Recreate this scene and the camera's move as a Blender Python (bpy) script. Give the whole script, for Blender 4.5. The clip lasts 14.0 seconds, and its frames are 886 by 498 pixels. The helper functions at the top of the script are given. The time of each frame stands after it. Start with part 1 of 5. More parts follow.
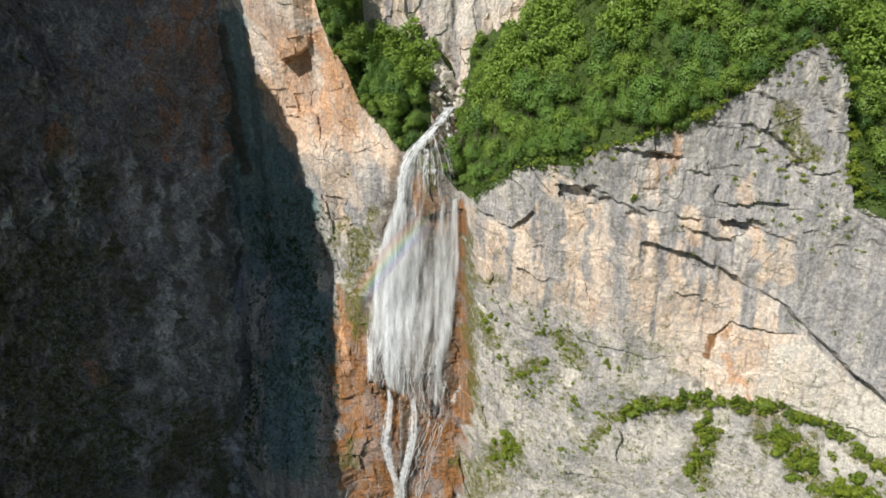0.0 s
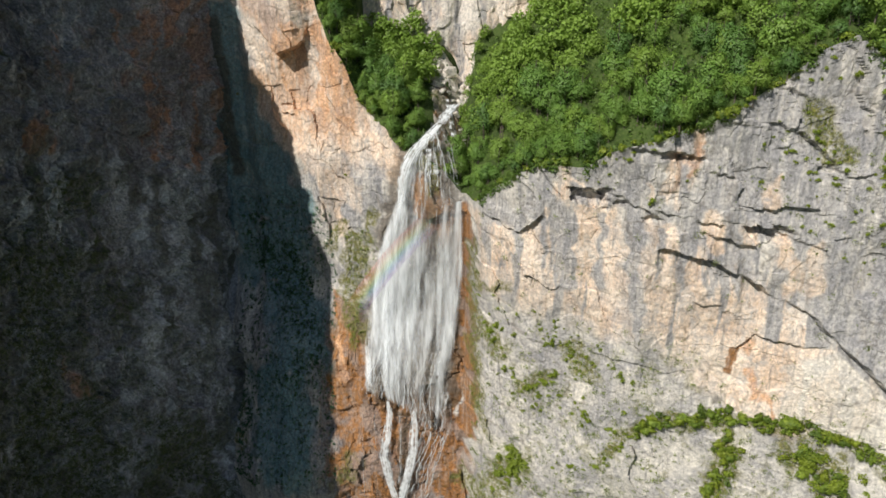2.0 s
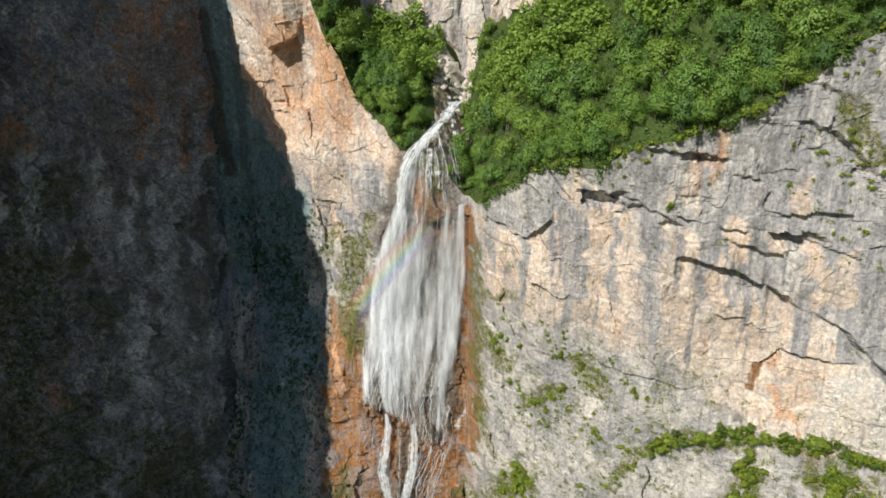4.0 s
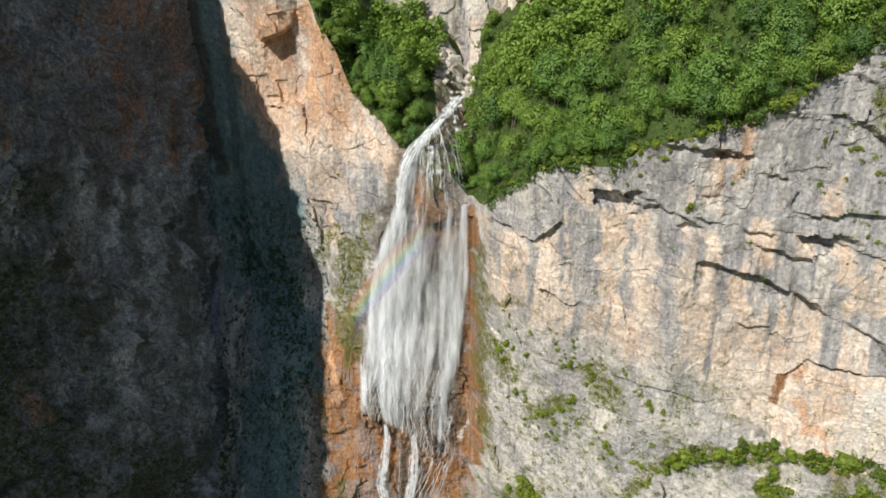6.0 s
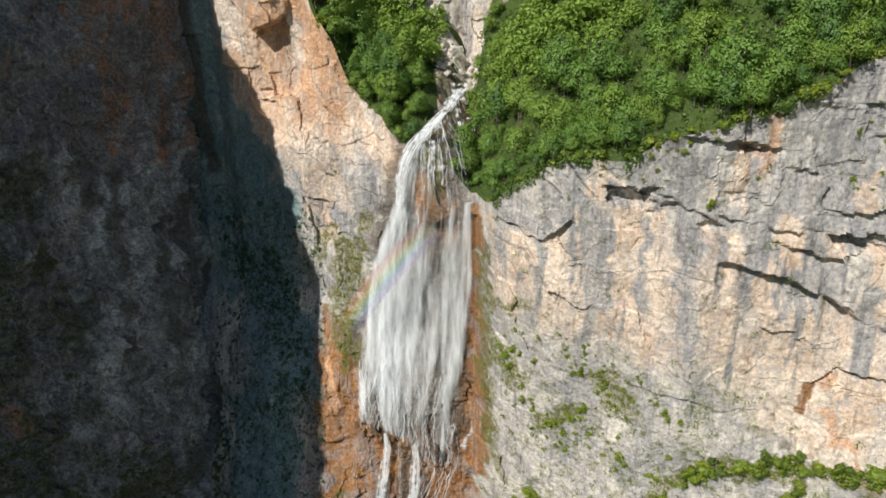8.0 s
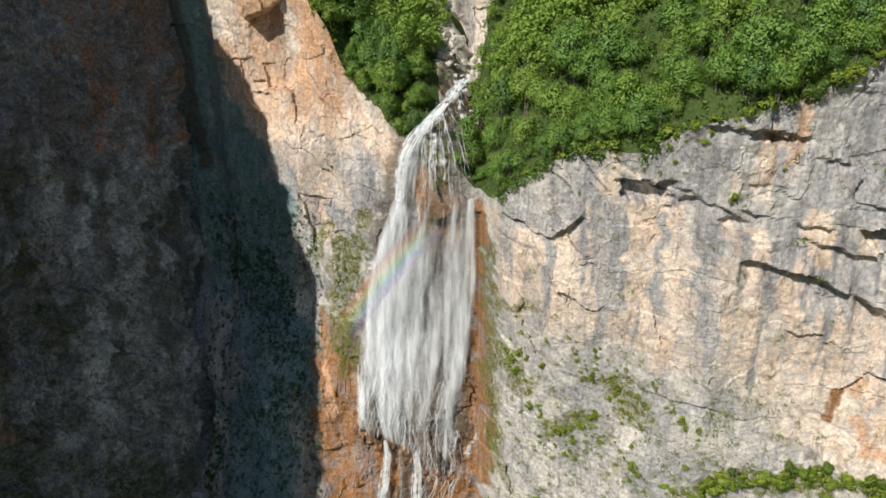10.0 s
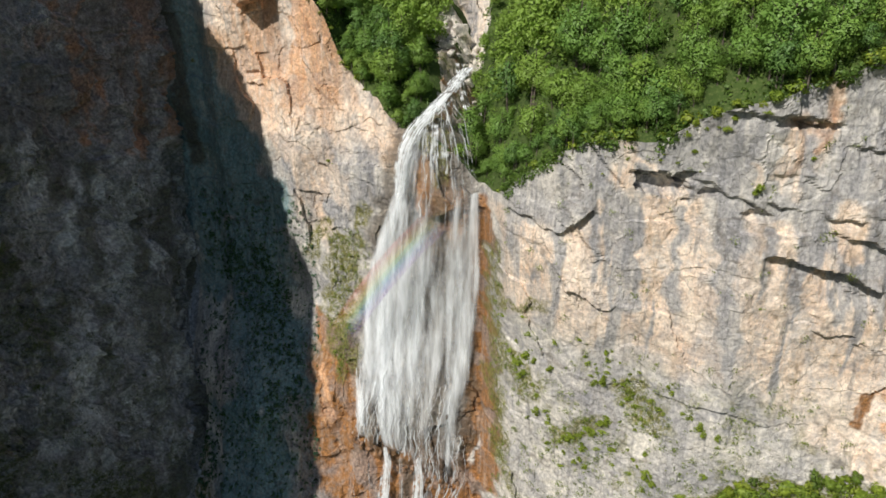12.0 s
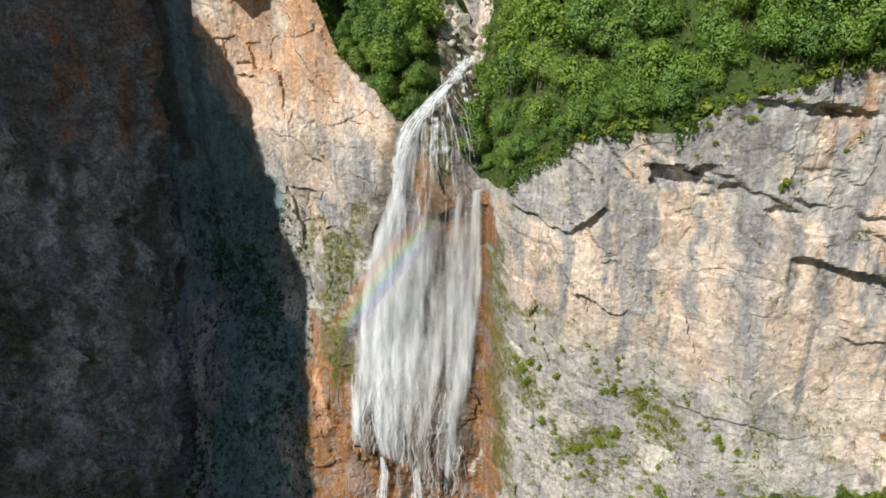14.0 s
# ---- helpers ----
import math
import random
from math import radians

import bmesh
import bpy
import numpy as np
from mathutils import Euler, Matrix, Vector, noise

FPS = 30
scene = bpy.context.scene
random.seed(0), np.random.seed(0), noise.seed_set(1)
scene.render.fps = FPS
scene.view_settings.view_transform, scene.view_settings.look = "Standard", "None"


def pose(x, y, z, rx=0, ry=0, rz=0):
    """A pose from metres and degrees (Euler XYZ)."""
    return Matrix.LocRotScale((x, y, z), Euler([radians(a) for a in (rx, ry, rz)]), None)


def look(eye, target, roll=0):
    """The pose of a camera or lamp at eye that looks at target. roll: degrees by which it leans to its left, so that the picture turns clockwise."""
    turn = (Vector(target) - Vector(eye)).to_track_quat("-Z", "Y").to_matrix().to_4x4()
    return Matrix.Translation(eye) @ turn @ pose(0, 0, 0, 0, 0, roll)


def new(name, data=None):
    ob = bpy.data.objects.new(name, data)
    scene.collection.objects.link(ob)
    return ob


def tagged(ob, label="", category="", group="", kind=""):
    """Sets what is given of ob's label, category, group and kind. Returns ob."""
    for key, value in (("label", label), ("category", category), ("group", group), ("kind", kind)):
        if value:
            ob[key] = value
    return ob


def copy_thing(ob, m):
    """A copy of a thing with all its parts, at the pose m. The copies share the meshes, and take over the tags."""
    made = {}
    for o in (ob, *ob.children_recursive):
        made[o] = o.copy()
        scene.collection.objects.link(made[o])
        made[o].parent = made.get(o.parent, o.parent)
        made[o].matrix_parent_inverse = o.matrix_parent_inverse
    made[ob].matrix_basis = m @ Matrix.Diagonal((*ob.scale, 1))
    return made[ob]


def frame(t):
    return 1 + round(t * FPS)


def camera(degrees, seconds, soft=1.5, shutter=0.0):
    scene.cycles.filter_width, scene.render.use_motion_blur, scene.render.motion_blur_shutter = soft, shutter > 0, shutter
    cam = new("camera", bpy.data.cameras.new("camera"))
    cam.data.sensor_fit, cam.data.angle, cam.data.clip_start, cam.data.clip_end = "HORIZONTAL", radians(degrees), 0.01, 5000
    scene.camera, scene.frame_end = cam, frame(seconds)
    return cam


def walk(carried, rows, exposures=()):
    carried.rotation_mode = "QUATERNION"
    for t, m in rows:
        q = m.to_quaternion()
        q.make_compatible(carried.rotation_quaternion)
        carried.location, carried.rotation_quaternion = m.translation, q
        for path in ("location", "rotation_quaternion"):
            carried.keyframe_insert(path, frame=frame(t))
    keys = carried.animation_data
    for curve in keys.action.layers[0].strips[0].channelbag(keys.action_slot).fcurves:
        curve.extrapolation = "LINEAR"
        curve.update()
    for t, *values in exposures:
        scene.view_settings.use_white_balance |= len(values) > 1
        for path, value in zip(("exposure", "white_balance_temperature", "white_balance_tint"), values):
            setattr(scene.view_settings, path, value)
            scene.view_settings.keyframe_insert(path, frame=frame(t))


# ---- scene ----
cam = camera(70.0, 14.0, soft=1.7)
# seconds, eye (x, y, z), yaw, pitch, lean to the right
PATH = [
    (0.0, 0.06, -0.03, 155.57, -0.00, -19.99, -0.01),
    (0.5, -0.35, 3.17, 154.89, 0.00, -20.02, -0.06),
    (1.0, -0.65, 6.57, 154.30, 0.00, -20.04, -0.12),
    (1.5, -0.89, 10.06, 153.75, -0.00, -20.06, -0.16),
    (2.0, -1.08, 13.57, 153.21, -0.01, -20.08, -0.20),
    (2.5, -1.25, 17.06, 152.67, -0.01, -20.11, -0.23),
    (3.0, -1.41, 20.48, 152.10, -0.02, -20.13, -0.25),
    (3.5, -1.57, 23.81, 151.50, -0.02, -20.15, -0.27),
    (4.0, -1.73, 27.05, 150.86, -0.03, -20.18, -0.27),
    (4.5, -1.90, 30.19, 150.18, -0.03, -20.20, -0.27),
    (5.0, -2.07, 33.23, 149.47, -0.04, -20.23, -0.26),
    (5.5, -2.24, 36.18, 148.71, -0.04, -20.25, -0.24),
    (6.0, -2.41, 39.05, 147.93, -0.03, -20.28, -0.22),
    (6.5, -2.58, 41.83, 147.11, -0.03, -20.30, -0.18),
    (7.0, -2.75, 44.54, 146.26, -0.02, -20.33, -0.14),
    (7.5, -2.90, 47.17, 145.39, -0.01, -20.35, -0.10),
    (8.0, -3.06, 49.74, 144.49, -0.00, -20.38, -0.05),
    (8.5, -3.20, 52.25, 143.58, 0.01, -20.40, 0.00),
    (9.0, -3.35, 54.68, 142.64, 0.02, -20.42, 0.05),
    (9.5, -3.50, 57.05, 141.67, 0.03, -20.43, 0.11),
    (10.0, -3.64, 59.35, 140.69, 0.04, -20.44, 0.16),
    (10.5, -3.80, 61.58, 139.68, 0.05, -20.44, 0.20),
    (11.0, -3.96, 63.76, 138.66, 0.05, -20.44, 0.24),
    (11.5, -4.12, 65.89, 137.61, 0.05, -20.43, 0.27),
    (12.0, -4.28, 68.00, 136.55, 0.05, -20.41, 0.29),
    (12.5, -4.44, 70.13, 135.49, 0.03, -20.38, 0.29),
    (13.0, -4.57, 72.32, 134.44, 0.01, -20.34, 0.28),
    (13.5, -4.65, 74.65, 133.42, -0.02, -20.29, 0.25),
    (14.0, -4.66, 77.20, 132.46, -0.06, -20.22, 0.19),
]
walk(cam, [(t, pose(x, y, z, 90 + pitch, 0, yaw) @ pose(0, 0, 0, 0, 0, -lean)) for t, x, y, z, yaw, pitch, lean in PATH],
     exposures=[(0.0, 0.0), (14.0, 0.0)])

# ---- daylight ----
SUN = Vector((-0.50, -0.54, 0.66)).normalized()
world = bpy.data.worlds.new("sky")
scene.world = world
world.use_nodes = True
wn = world.node_tree
sky = wn.nodes.new("ShaderNodeTexSky")
sky.sky_type, sky.sun_disc = "NISHITA", False
sky.sun_elevation = math.asin(SUN.z)
sky.sun_rotation = math.atan2(SUN.x, SUN.y)
wn.links.new(sky.outputs[0], wn.nodes["Background"].inputs[0])
wn.nodes["Background"].inputs[1].default_value = 0.052
lamp = bpy.data.lights.new("sun", "SUN")
lamp.energy, lamp.angle, lamp.color = 4.6, radians(0.55), (1.0, 0.95, 0.87)
sun_lamp = new("sun", lamp)
sun_lamp.matrix_world = look(SUN * 600, (0, 0, 0))


# ---- small mathematics ----
def hashed(i, j, seed):
    h = (i.astype(np.int64) * 374761393 + j.astype(np.int64) * 668265263 + seed * 1442695041) & 0x7FFFFFFF
    h = ((h ^ (h >> 13)) * 1274126177) & 0x7FFFFFFF
    h = ((h ^ (h >> 16)) * 1103515245) & 0x7FFFFFFF
    return ((h ^ (h >> 15)) & 0xFFFFFF) / float(0xFFFFFF)


def grain(u, v, seed=0):
    """Smooth value noise in the plane, -1 to 1."""
    i, j = np.floor(u), np.floor(v)
    f, g = u - i, v - j
    f, g = f * f * (3 - 2 * f), g * g * (3 - 2 * g)
    a, b = hashed(i, j, seed), hashed(i + 1, j, seed)
    c, d = hashed(i, j + 1, seed), hashed(i + 1, j + 1, seed)
    return 2 * ((a * (1 - f) + b * f) * (1 - g) + (c * (1 - f) + d * f) * g) - 1


def rough(u, v, octaves=4, seed=0, gain=0.5):
    total, size = 0.0, 1.0
    for k in range(octaves):
        total = total + size * grain(u * 2 ** k + 17.3 * k, v * 2 ** k - 9.1 * k, seed + k)
        size *= gain
    return total


def facets(u, v, seed=0, tilt=1.0, crease=0.3, step=0.5):
    """Broken planes: tilted blocks that meet partly in creases, partly in small steps."""
    i, j = np.floor(u), np.floor(v)
    high, best, own = np.full(np.shape(u), -9e9), np.full(np.shape(u), 9e9), np.zeros(np.shape(u))
    for a in (-1, 0, 1):
        for b in (-1, 0, 1):
            ci, cj = i + a, j + b
            du = u - (ci + hashed(ci, cj, seed))
            dv = v - (cj + hashed(ci, cj, seed + 1))
            d = du * du + dv * dv
            h = 1.2 * hashed(ci, cj, seed + 2) - 0.6
            h = h + tilt * ((2 * hashed(ci, cj, seed + 3) - 1) * du + (2 * hashed(ci, cj, seed + 4) - 1) * dv)
            high = np.maximum(high, h - crease * d)
            near = d < best
            best, own = np.where(near, d, best), np.where(near, h, own)
    return (1 - step) * (high - 0.5) + step * own


def joints(u, v, seed=0):
    """Blocks in plan: a random value for each, and the distance to its nearest joint."""
    i, j = np.floor(u), np.floor(v)
    one, two, own = np.full(np.shape(u), 9e9), np.full(np.shape(u), 9e9), np.zeros(np.shape(u))
    for a in (-1, 0, 1):
        for b in (-1, 0, 1):
            ci, cj = i + a, j + b
            d = np.hypot(u - (ci + hashed(ci, cj, seed)), v - (cj + hashed(ci, cj, seed + 1)))
            near = d < one
            two = np.where(near, one, np.minimum(two, d))
            own = np.where(near, hashed(ci, cj, seed + 2), own)
            one = np.minimum(one, d)
    return own, two - one


def ease(e0, e1, v):
    t = np.clip((v - e0) / (e1 - e0), 0, 1)
    return t * t * (3 - 2 * t)


def line_distance(u, v, points):
    """Distance in the plane to a polyline."""
    best = np.full(np.shape(u), 9e9)
    for (ax, ay), (bx, by) in zip(points[:-1], points[1:]):
        ex, ey = bx - ax, by - ay
        t = np.clip(((u - ax) * ex + (v - ay) * ey) / (ex * ex + ey * ey + 1e-9), 0, 1)
        best = np.minimum(best, np.hypot(u - ax - t * ex, v - ay - t * ey))
    return best


def patches(u, v, blobs, seed=0, ragged=0.45, size=6.0):
    """Where stains lie: the union of round-ended strips (points, radius), with ragged borders."""
    wob = 1 + ragged * rough(u / size, v / (size * 1.6), 4, seed)
    out = np.zeros(np.shape(u))
    for points, radius in blobs:
        points = points if len(points) > 1 else points * 2
        out = np.maximum(out, 1 - ease(0.55, 1.15, line_distance(u, v, points) / (radius * wob)))
    return out


# ---- materials ----
def shader(name):
    m = bpy.data.materials.new(name)
    m.use_nodes = True
    t = m.node_tree
    t.nodes.clear()
    return m, t


def node(t, kind, **put):
    n = t.nodes.new(kind)
    for key, value in put.items():
        if key in n.inputs.keys():
            if isinstance(value, bpy.types.NodeSocket):
                t.links.new(value, n.inputs[key])
            else:
                n.inputs[key].default_value = value
    return n


def plug(t, value, socket):
    if isinstance(value, bpy.types.NodeSocket):
        t.links.new(value, socket)
    else:
        socket.default_value = value


def calc(t, op, a, b=0.0, c=0.0, clamp=False):
    n = t.nodes.new("ShaderNodeMath")
    n.operation, n.use_clamp = op, clamp
    for k, value in enumerate((a, b, c)):
        plug(t, value, n.inputs[k])
    return n.outputs[0]


def blend(t, fac, a, b, mode="MIX"):
    n = t.nodes.new("ShaderNodeMix")
    n.data_type, n.blend_type = "RGBA", mode
    plug(t, fac, n.inputs[0])
    plug(t, a if isinstance(a, bpy.types.NodeSocket) else (*a, 1), n.inputs[6])
    plug(t, b if isinstance(b, bpy.types.NodeSocket) else (*b, 1), n.inputs[7])
    return n.outputs[2]


def span(t, value, lo, hi, to_lo=0.0, to_hi=1.0):
    n = t.nodes.new("ShaderNodeMapRange")
    n.interpolation_type = "SMOOTHSTEP"
    for k, v in enumerate((value, lo, hi, to_lo, to_hi)):
        plug(t, v, n.inputs[k])
    return n.outputs[0]


def noise_at(t, scale, detail=5.0, rough_=0.55, stretch=None, warp=0.0):
    co = t.nodes.new("ShaderNodeTexCoord").outputs["Object"]
    if stretch:
        mp = t.nodes.new("ShaderNodeMapping")
        mp.inputs["Scale"].default_value = stretch
        t.links.new(co, mp.inputs["Vector"])
        co = mp.outputs[0]
    n = t.nodes.new("ShaderNodeTexNoise")
    n.inputs["Scale"].default_value, n.inputs["Detail"].default_value = scale, detail
    n.inputs["Roughness"].default_value, n.inputs["Distortion"].default_value = rough_, warp
    t.links.new(co, n.inputs["Vector"])
    return n.outputs["Fac"]


def cracks(t, scale, width):
    """Thin joints in the rock, upright and leaning, as a mask."""
    co = t.nodes.new("ShaderNodeTexCoord").outputs["Object"]
    wob = t.nodes.new("ShaderNodeTexNoise")
    wob.inputs["Scale"].default_value, wob.inputs["Detail"].default_value = 0.35, 6
    t.links.new(co, wob.inputs["Vector"])
    shift = t.nodes.new("ShaderNodeVectorMath")
    shift.operation = "MULTIPLY_ADD"
    shift.inputs[1].default_value = (3.2, 3.2, 3.2)
    t.links.new(wob.outputs["Color"], shift.inputs[0])
    t.links.new(co, shift.inputs[2])
    mp = t.nodes.new("ShaderNodeMapping")
    mp.inputs["Rotation"].default_value = (0.0, 0.5, 0.0)
    mp.inputs["Scale"].default_value = (1.0, 1.0, 0.5)
    t.links.new(shift.outputs[0], mp.inputs["Vector"])
    v = t.nodes.new("ShaderNodeTexVoronoi")
    v.feature = "DISTANCE_TO_EDGE"
    v.inputs["Scale"].default_value = scale
    t.links.new(mp.outputs[0], v.inputs["Vector"])
    return span(t, v.outputs["Distance"], 0.0, width, 1.0, 0.0)


def given(t, name):
    n = t.nodes.new("ShaderNodeAttribute")
    n.attribute_name = name
    return n.outputs["Fac"]


def finish(t, colour, roughness=0.9, bump=None, strength=0.4, distance=0.3, specular=0.25):
    b = t.nodes.new("ShaderNodeBsdfPrincipled")
    plug(t, colour if isinstance(colour, bpy.types.NodeSocket) else (*colour, 1), b.inputs["Base Color"])
    plug(t, roughness, b.inputs["Roughness"])
    b.inputs["Specular IOR Level"].default_value = specular
    if bump is not None:
        n = t.nodes.new("ShaderNodeBump")
        n.inputs["Strength"].default_value, n.inputs["Distance"].default_value = strength, distance
        t.links.new(bump, n.inputs["Height"])
        t.links.new(n.outputs[0], b.inputs["Normal"])
    o = t.nodes.new("ShaderNodeOutputMaterial")
    t.links.new(b.outputs[0], o.inputs["Surface"])
    return b


def limestone(name, pale, grey, streaky=1.0, mottle=(0.76, 1.42), relief=0.5, growth=((0.065, 0.075, 0.016), (0.21, 0.20, 0.050)), iron=((0.16, 0.070, 0.020), (0.38, 0.178, 0.060)), run_off=0.6, fresh=(0.70, 0.66, 0.585), cold_tone=((0.13, 0.135, 0.15), (0.34, 0.34, 0.355))):
    """Weathered limestone; warm, rust, slate, pale, moss and wet stains and painted shade lie where the mesh says."""
    m, t = shader(name)
    broad = noise_at(t, 0.07, 6, 0.62)
    mid = noise_at(t, 0.42, 9, 0.66, warp=0.5)
    fine = noise_at(t, 2.4, 7, 0.68)
    drip = noise_at(t, 0.55, 7, 0.62, (1.0, 1.0, 0.09))
    grit = noise_at(t, 1.3, 10, 0.75, (1.0, 1.0, 0.6), 0.4)
    c = blend(t, span(t, calc(t, "ADD", calc(t, "MULTIPLY", broad, 0.45), calc(t, "MULTIPLY", mid, 0.55)), 0.36, 0.62), grey, pale)
    c = blend(t, calc(t, "MULTIPLY", given(t, "pale"), span(t, mid, 0.3, 0.62, 0.35, 0.95)), c, fresh)
    cloud = noise_at(t, 0.16, 8, 0.64, (1.0, 1.0, 0.45), 0.8)
    band = noise_at(t, 0.30, 8, 0.66, (1.0, 1.0, 0.13), 0.5)
    warm = calc(t, "MULTIPLY", given(t, "warm"), span(t, calc(t, "ADD", calc(t, "MULTIPLY", mid, 0.5), calc(t, "MULTIPLY", cloud, 0.5)), 0.38, 0.56, 0.30, 0.97))
    c = blend(t, warm, c, blend(t, span(t, calc(t, "ADD", calc(t, "MULTIPLY", broad, 0.6), calc(t, "MULTIPLY", fine, 0.4)), 0.36, 0.64), (0.65, 0.465, 0.325), (0.83, 0.68, 0.55)))
    c = blend(t, calc(t, "MULTIPLY", given(t, "warm"), span(t, cloud, 0.52, 0.66, 0.0, 0.75)), c, (0.81, 0.71, 0.60))
    c = blend(t, calc(t, "MULTIPLY", given(t, "warm"), span(t, band, 0.55, 0.66, 0.0, 0.62)), c, (0.46, 0.335, 0.225))
    c = blend(t, calc(t, "MULTIPLY", given(t, "warm"), span(t, band, 0.45, 0.34, 0.0, 0.70)), c, (0.36, 0.35, 0.345))
    rust = calc(t, "MULTIPLY", given(t, "rust"), span(t, calc(t, "ADD", calc(t, "MULTIPLY", drip, 0.6), calc(t, "MULTIPLY", mid, 0.4)), 0.34, 0.56, 0.62, 1.0))
    c = blend(t, rust, c, blend(t, span(t, calc(t, "ADD", calc(t, "MULTIPLY", mid, 0.5), calc(t, "MULTIPLY", fine, 0.5)), 0.36, 0.64), iron[0], iron[1]))
    orange = calc(t, "MULTIPLY", given(t, "orange"), span(t, calc(t, "ADD", calc(t, "MULTIPLY", drip, 0.55), calc(t, "MULTIPLY", mid, 0.45)), 0.34, 0.60, 0.3, 0.95))
    c = blend(t, orange, c, blend(t, span(t, calc(t, "ADD", calc(t, "MULTIPLY", mid, 0.5), calc(t, "MULTIPLY", fine, 0.5)), 0.36, 0.64), (0.50, 0.235, 0.105), (0.70, 0.44, 0.26)))
    slate = calc(t, "MULTIPLY", given(t, "slate"), span(t, calc(t, "ADD", calc(t, "MULTIPLY", drip, 0.65), calc(t, "MULTIPLY", mid, 0.35)), 0.38, 0.58, 0.42, 0.97))
    cold = blend(t, span(t, grit, 0.3, 0.7), cold_tone[0], cold_tone[1])
    cold = blend(t, span(t, cloud, 0.53, 0.66, 0.0, 0.8 * run_off), cold, (0.50, 0.455, 0.395))
    cold = blend(t, span(t, band, 0.46, 0.36, 0.0, 0.7 * run_off), cold, (0.52, 0.50, 0.47))
    cold = blend(t, span(t, band, 0.57, 0.68, 0.0, 0.75), cold, (0.115, 0.12, 0.135))
    c = blend(t, slate, c, cold)
    bare = calc(t, "SUBTRACT", 1.0, calc(t, "MULTIPLY", given(t, "rust"), 0.85), clamp=True)
    c = blend(t, calc(t, "MULTIPLY", bare, span(t, drip, 0.55, 0.72, 0.0, 0.62 * streaky)), c, (0.17, 0.165, 0.16))
    c = blend(t, calc(t, "MULTIPLY", bare, span(t, drip, 0.44, 0.30, 0.0, 0.4 * streaky)), c, (0.64, 0.60, 0.54))
    # teal growth and painted shade share one colour
    algae_and_shade = calc(t, "MULTIPLY", given(t, "algae_and_shade"), span(t, grit, 0.3, 0.62, 0.55, 1.0))
    c = blend(t, algae_and_shade, c, blend(t, span(t, calc(t, "ADD", calc(t, "MULTIPLY", mid, 0.4), calc(t, "MULTIPLY", grit, 0.6)), 0.36, 0.66), (0.028, 0.105, 0.125), (0.165, 0.310, 0.350)))
    # wet rock, dark joints and painted corner shade share these dark tones
    wet_and_shade = given(t, "wet_and_shade")
    c = blend(t, calc(t, "MULTIPLY", wet_and_shade, 0.7), c, blend(t, mid, (0.030, 0.026, 0.020), (0.11, 0.075, 0.04)))
    moss = calc(t, "MULTIPLY", given(t, "moss"), span(t, calc(t, "ADD", fine, mid), 0.84, 1.10))
    c = blend(t, moss, c, blend(t, span(t, grit, 0.35, 0.65), growth[0], growth[1]))
    c = blend(t, span(t, grit, 0.42, 0.24, 0.0, 0.6), c, (0.10, 0.095, 0.09))
    c = blend(t, span(t, fine, 0.45, 0.8, 0.0, 0.12), c, (0.75, 0.73, 0.69))
    lines = calc(t, "MAXIMUM", calc(t, "MULTIPLY", cracks(t, 0.20, 0.020), span(t, mid, 0.42, 0.58)), calc(t, "MULTIPLY", cracks(t, 0.62, 0.030), span(t, mid, 0.50, 0.64, 0.0, 0.8)))
    c = blend(t, calc(t, "MULTIPLY", lines, 0.6), c, (0.085, 0.08, 0.075))
    speck = noise_at(t, 1.0, 12, 0.76, warp=0.2)
    c = blend(t, 1.0, c, blend(t, span(t, speck, 0.34, 0.66), (mottle[0], mottle[0], mottle[0] * 1.01), (mottle[1], mottle[1] * 0.99, mottle[1] * 0.965)), "MULTIPLY")
    height = calc(t, "ADD", calc(t, "MULTIPLY", mid, 1.0), calc(t, "ADD", calc(t, "MULTIPLY", speck, 0.9), calc(t, "SUBTRACT", calc(t, "MULTIPLY", grit, 0.9), calc(t, "MULTIPLY", lines, 0.35))))
    finish(t, c, calc(t, "SUBTRACT", 0.92, calc(t, "MULTIPLY", wet_and_shade, 0.55)), height, relief, 0.8)
    return m


def foliage(name, dark, light):
    m, t = shader(name)
    per_leaf = t.nodes.new("ShaderNodeNewGeometry").outputs["Random Per Island"]
    per_tree = t.nodes.new("ShaderNodeObjectInfo").outputs["Random"]
    c = blend(t, per_leaf, dark, light)
    c = blend(t, span(t, per_tree, 0.0, 0.4, 0.75, 0.0), c, (dark[0] * 0.7, dark[1] * 0.75, dark[2] * 1.1))
    c = blend(t, span(t, per_tree, 0.3, 1.0, 0.0, 0.58), c, blend(t, per_leaf, (dark[0] * 1.7, dark[1] * 1.25, dark[2]), (light[0] * 1.35, light[1] * 1.12, light[2] * 0.8)))
    d = node(t, "ShaderNodeBsdfDiffuse", Color=c)
    tr = node(t, "ShaderNodeBsdfTranslucent", Color=blend(t, 0.5, c, (0.22, 0.30, 0.03)))
    mix = node(t, "ShaderNodeMixShader")
    mix.inputs[0].default_value = 0.34
    t.links.new(d.outputs[0], mix.inputs[1])
    t.links.new(tr.outputs[0], mix.inputs[2])
    gl = node(t, "ShaderNodeBsdfGlossy", Roughness=0.5, Color=(0.5, 0.5, 0.5, 1))
    mix2 = node(t, "ShaderNodeMixShader")
    mix2.inputs[0].default_value = 0.04
    t.links.new(mix.outputs[0], mix2.inputs[1])
    t.links.new(gl.outputs[0], mix2.inputs[2])
    o = t.nodes.new("ShaderNodeOutputMaterial")
    t.links.new(mix2.outputs[0], o.inputs["Surface"])
    return m


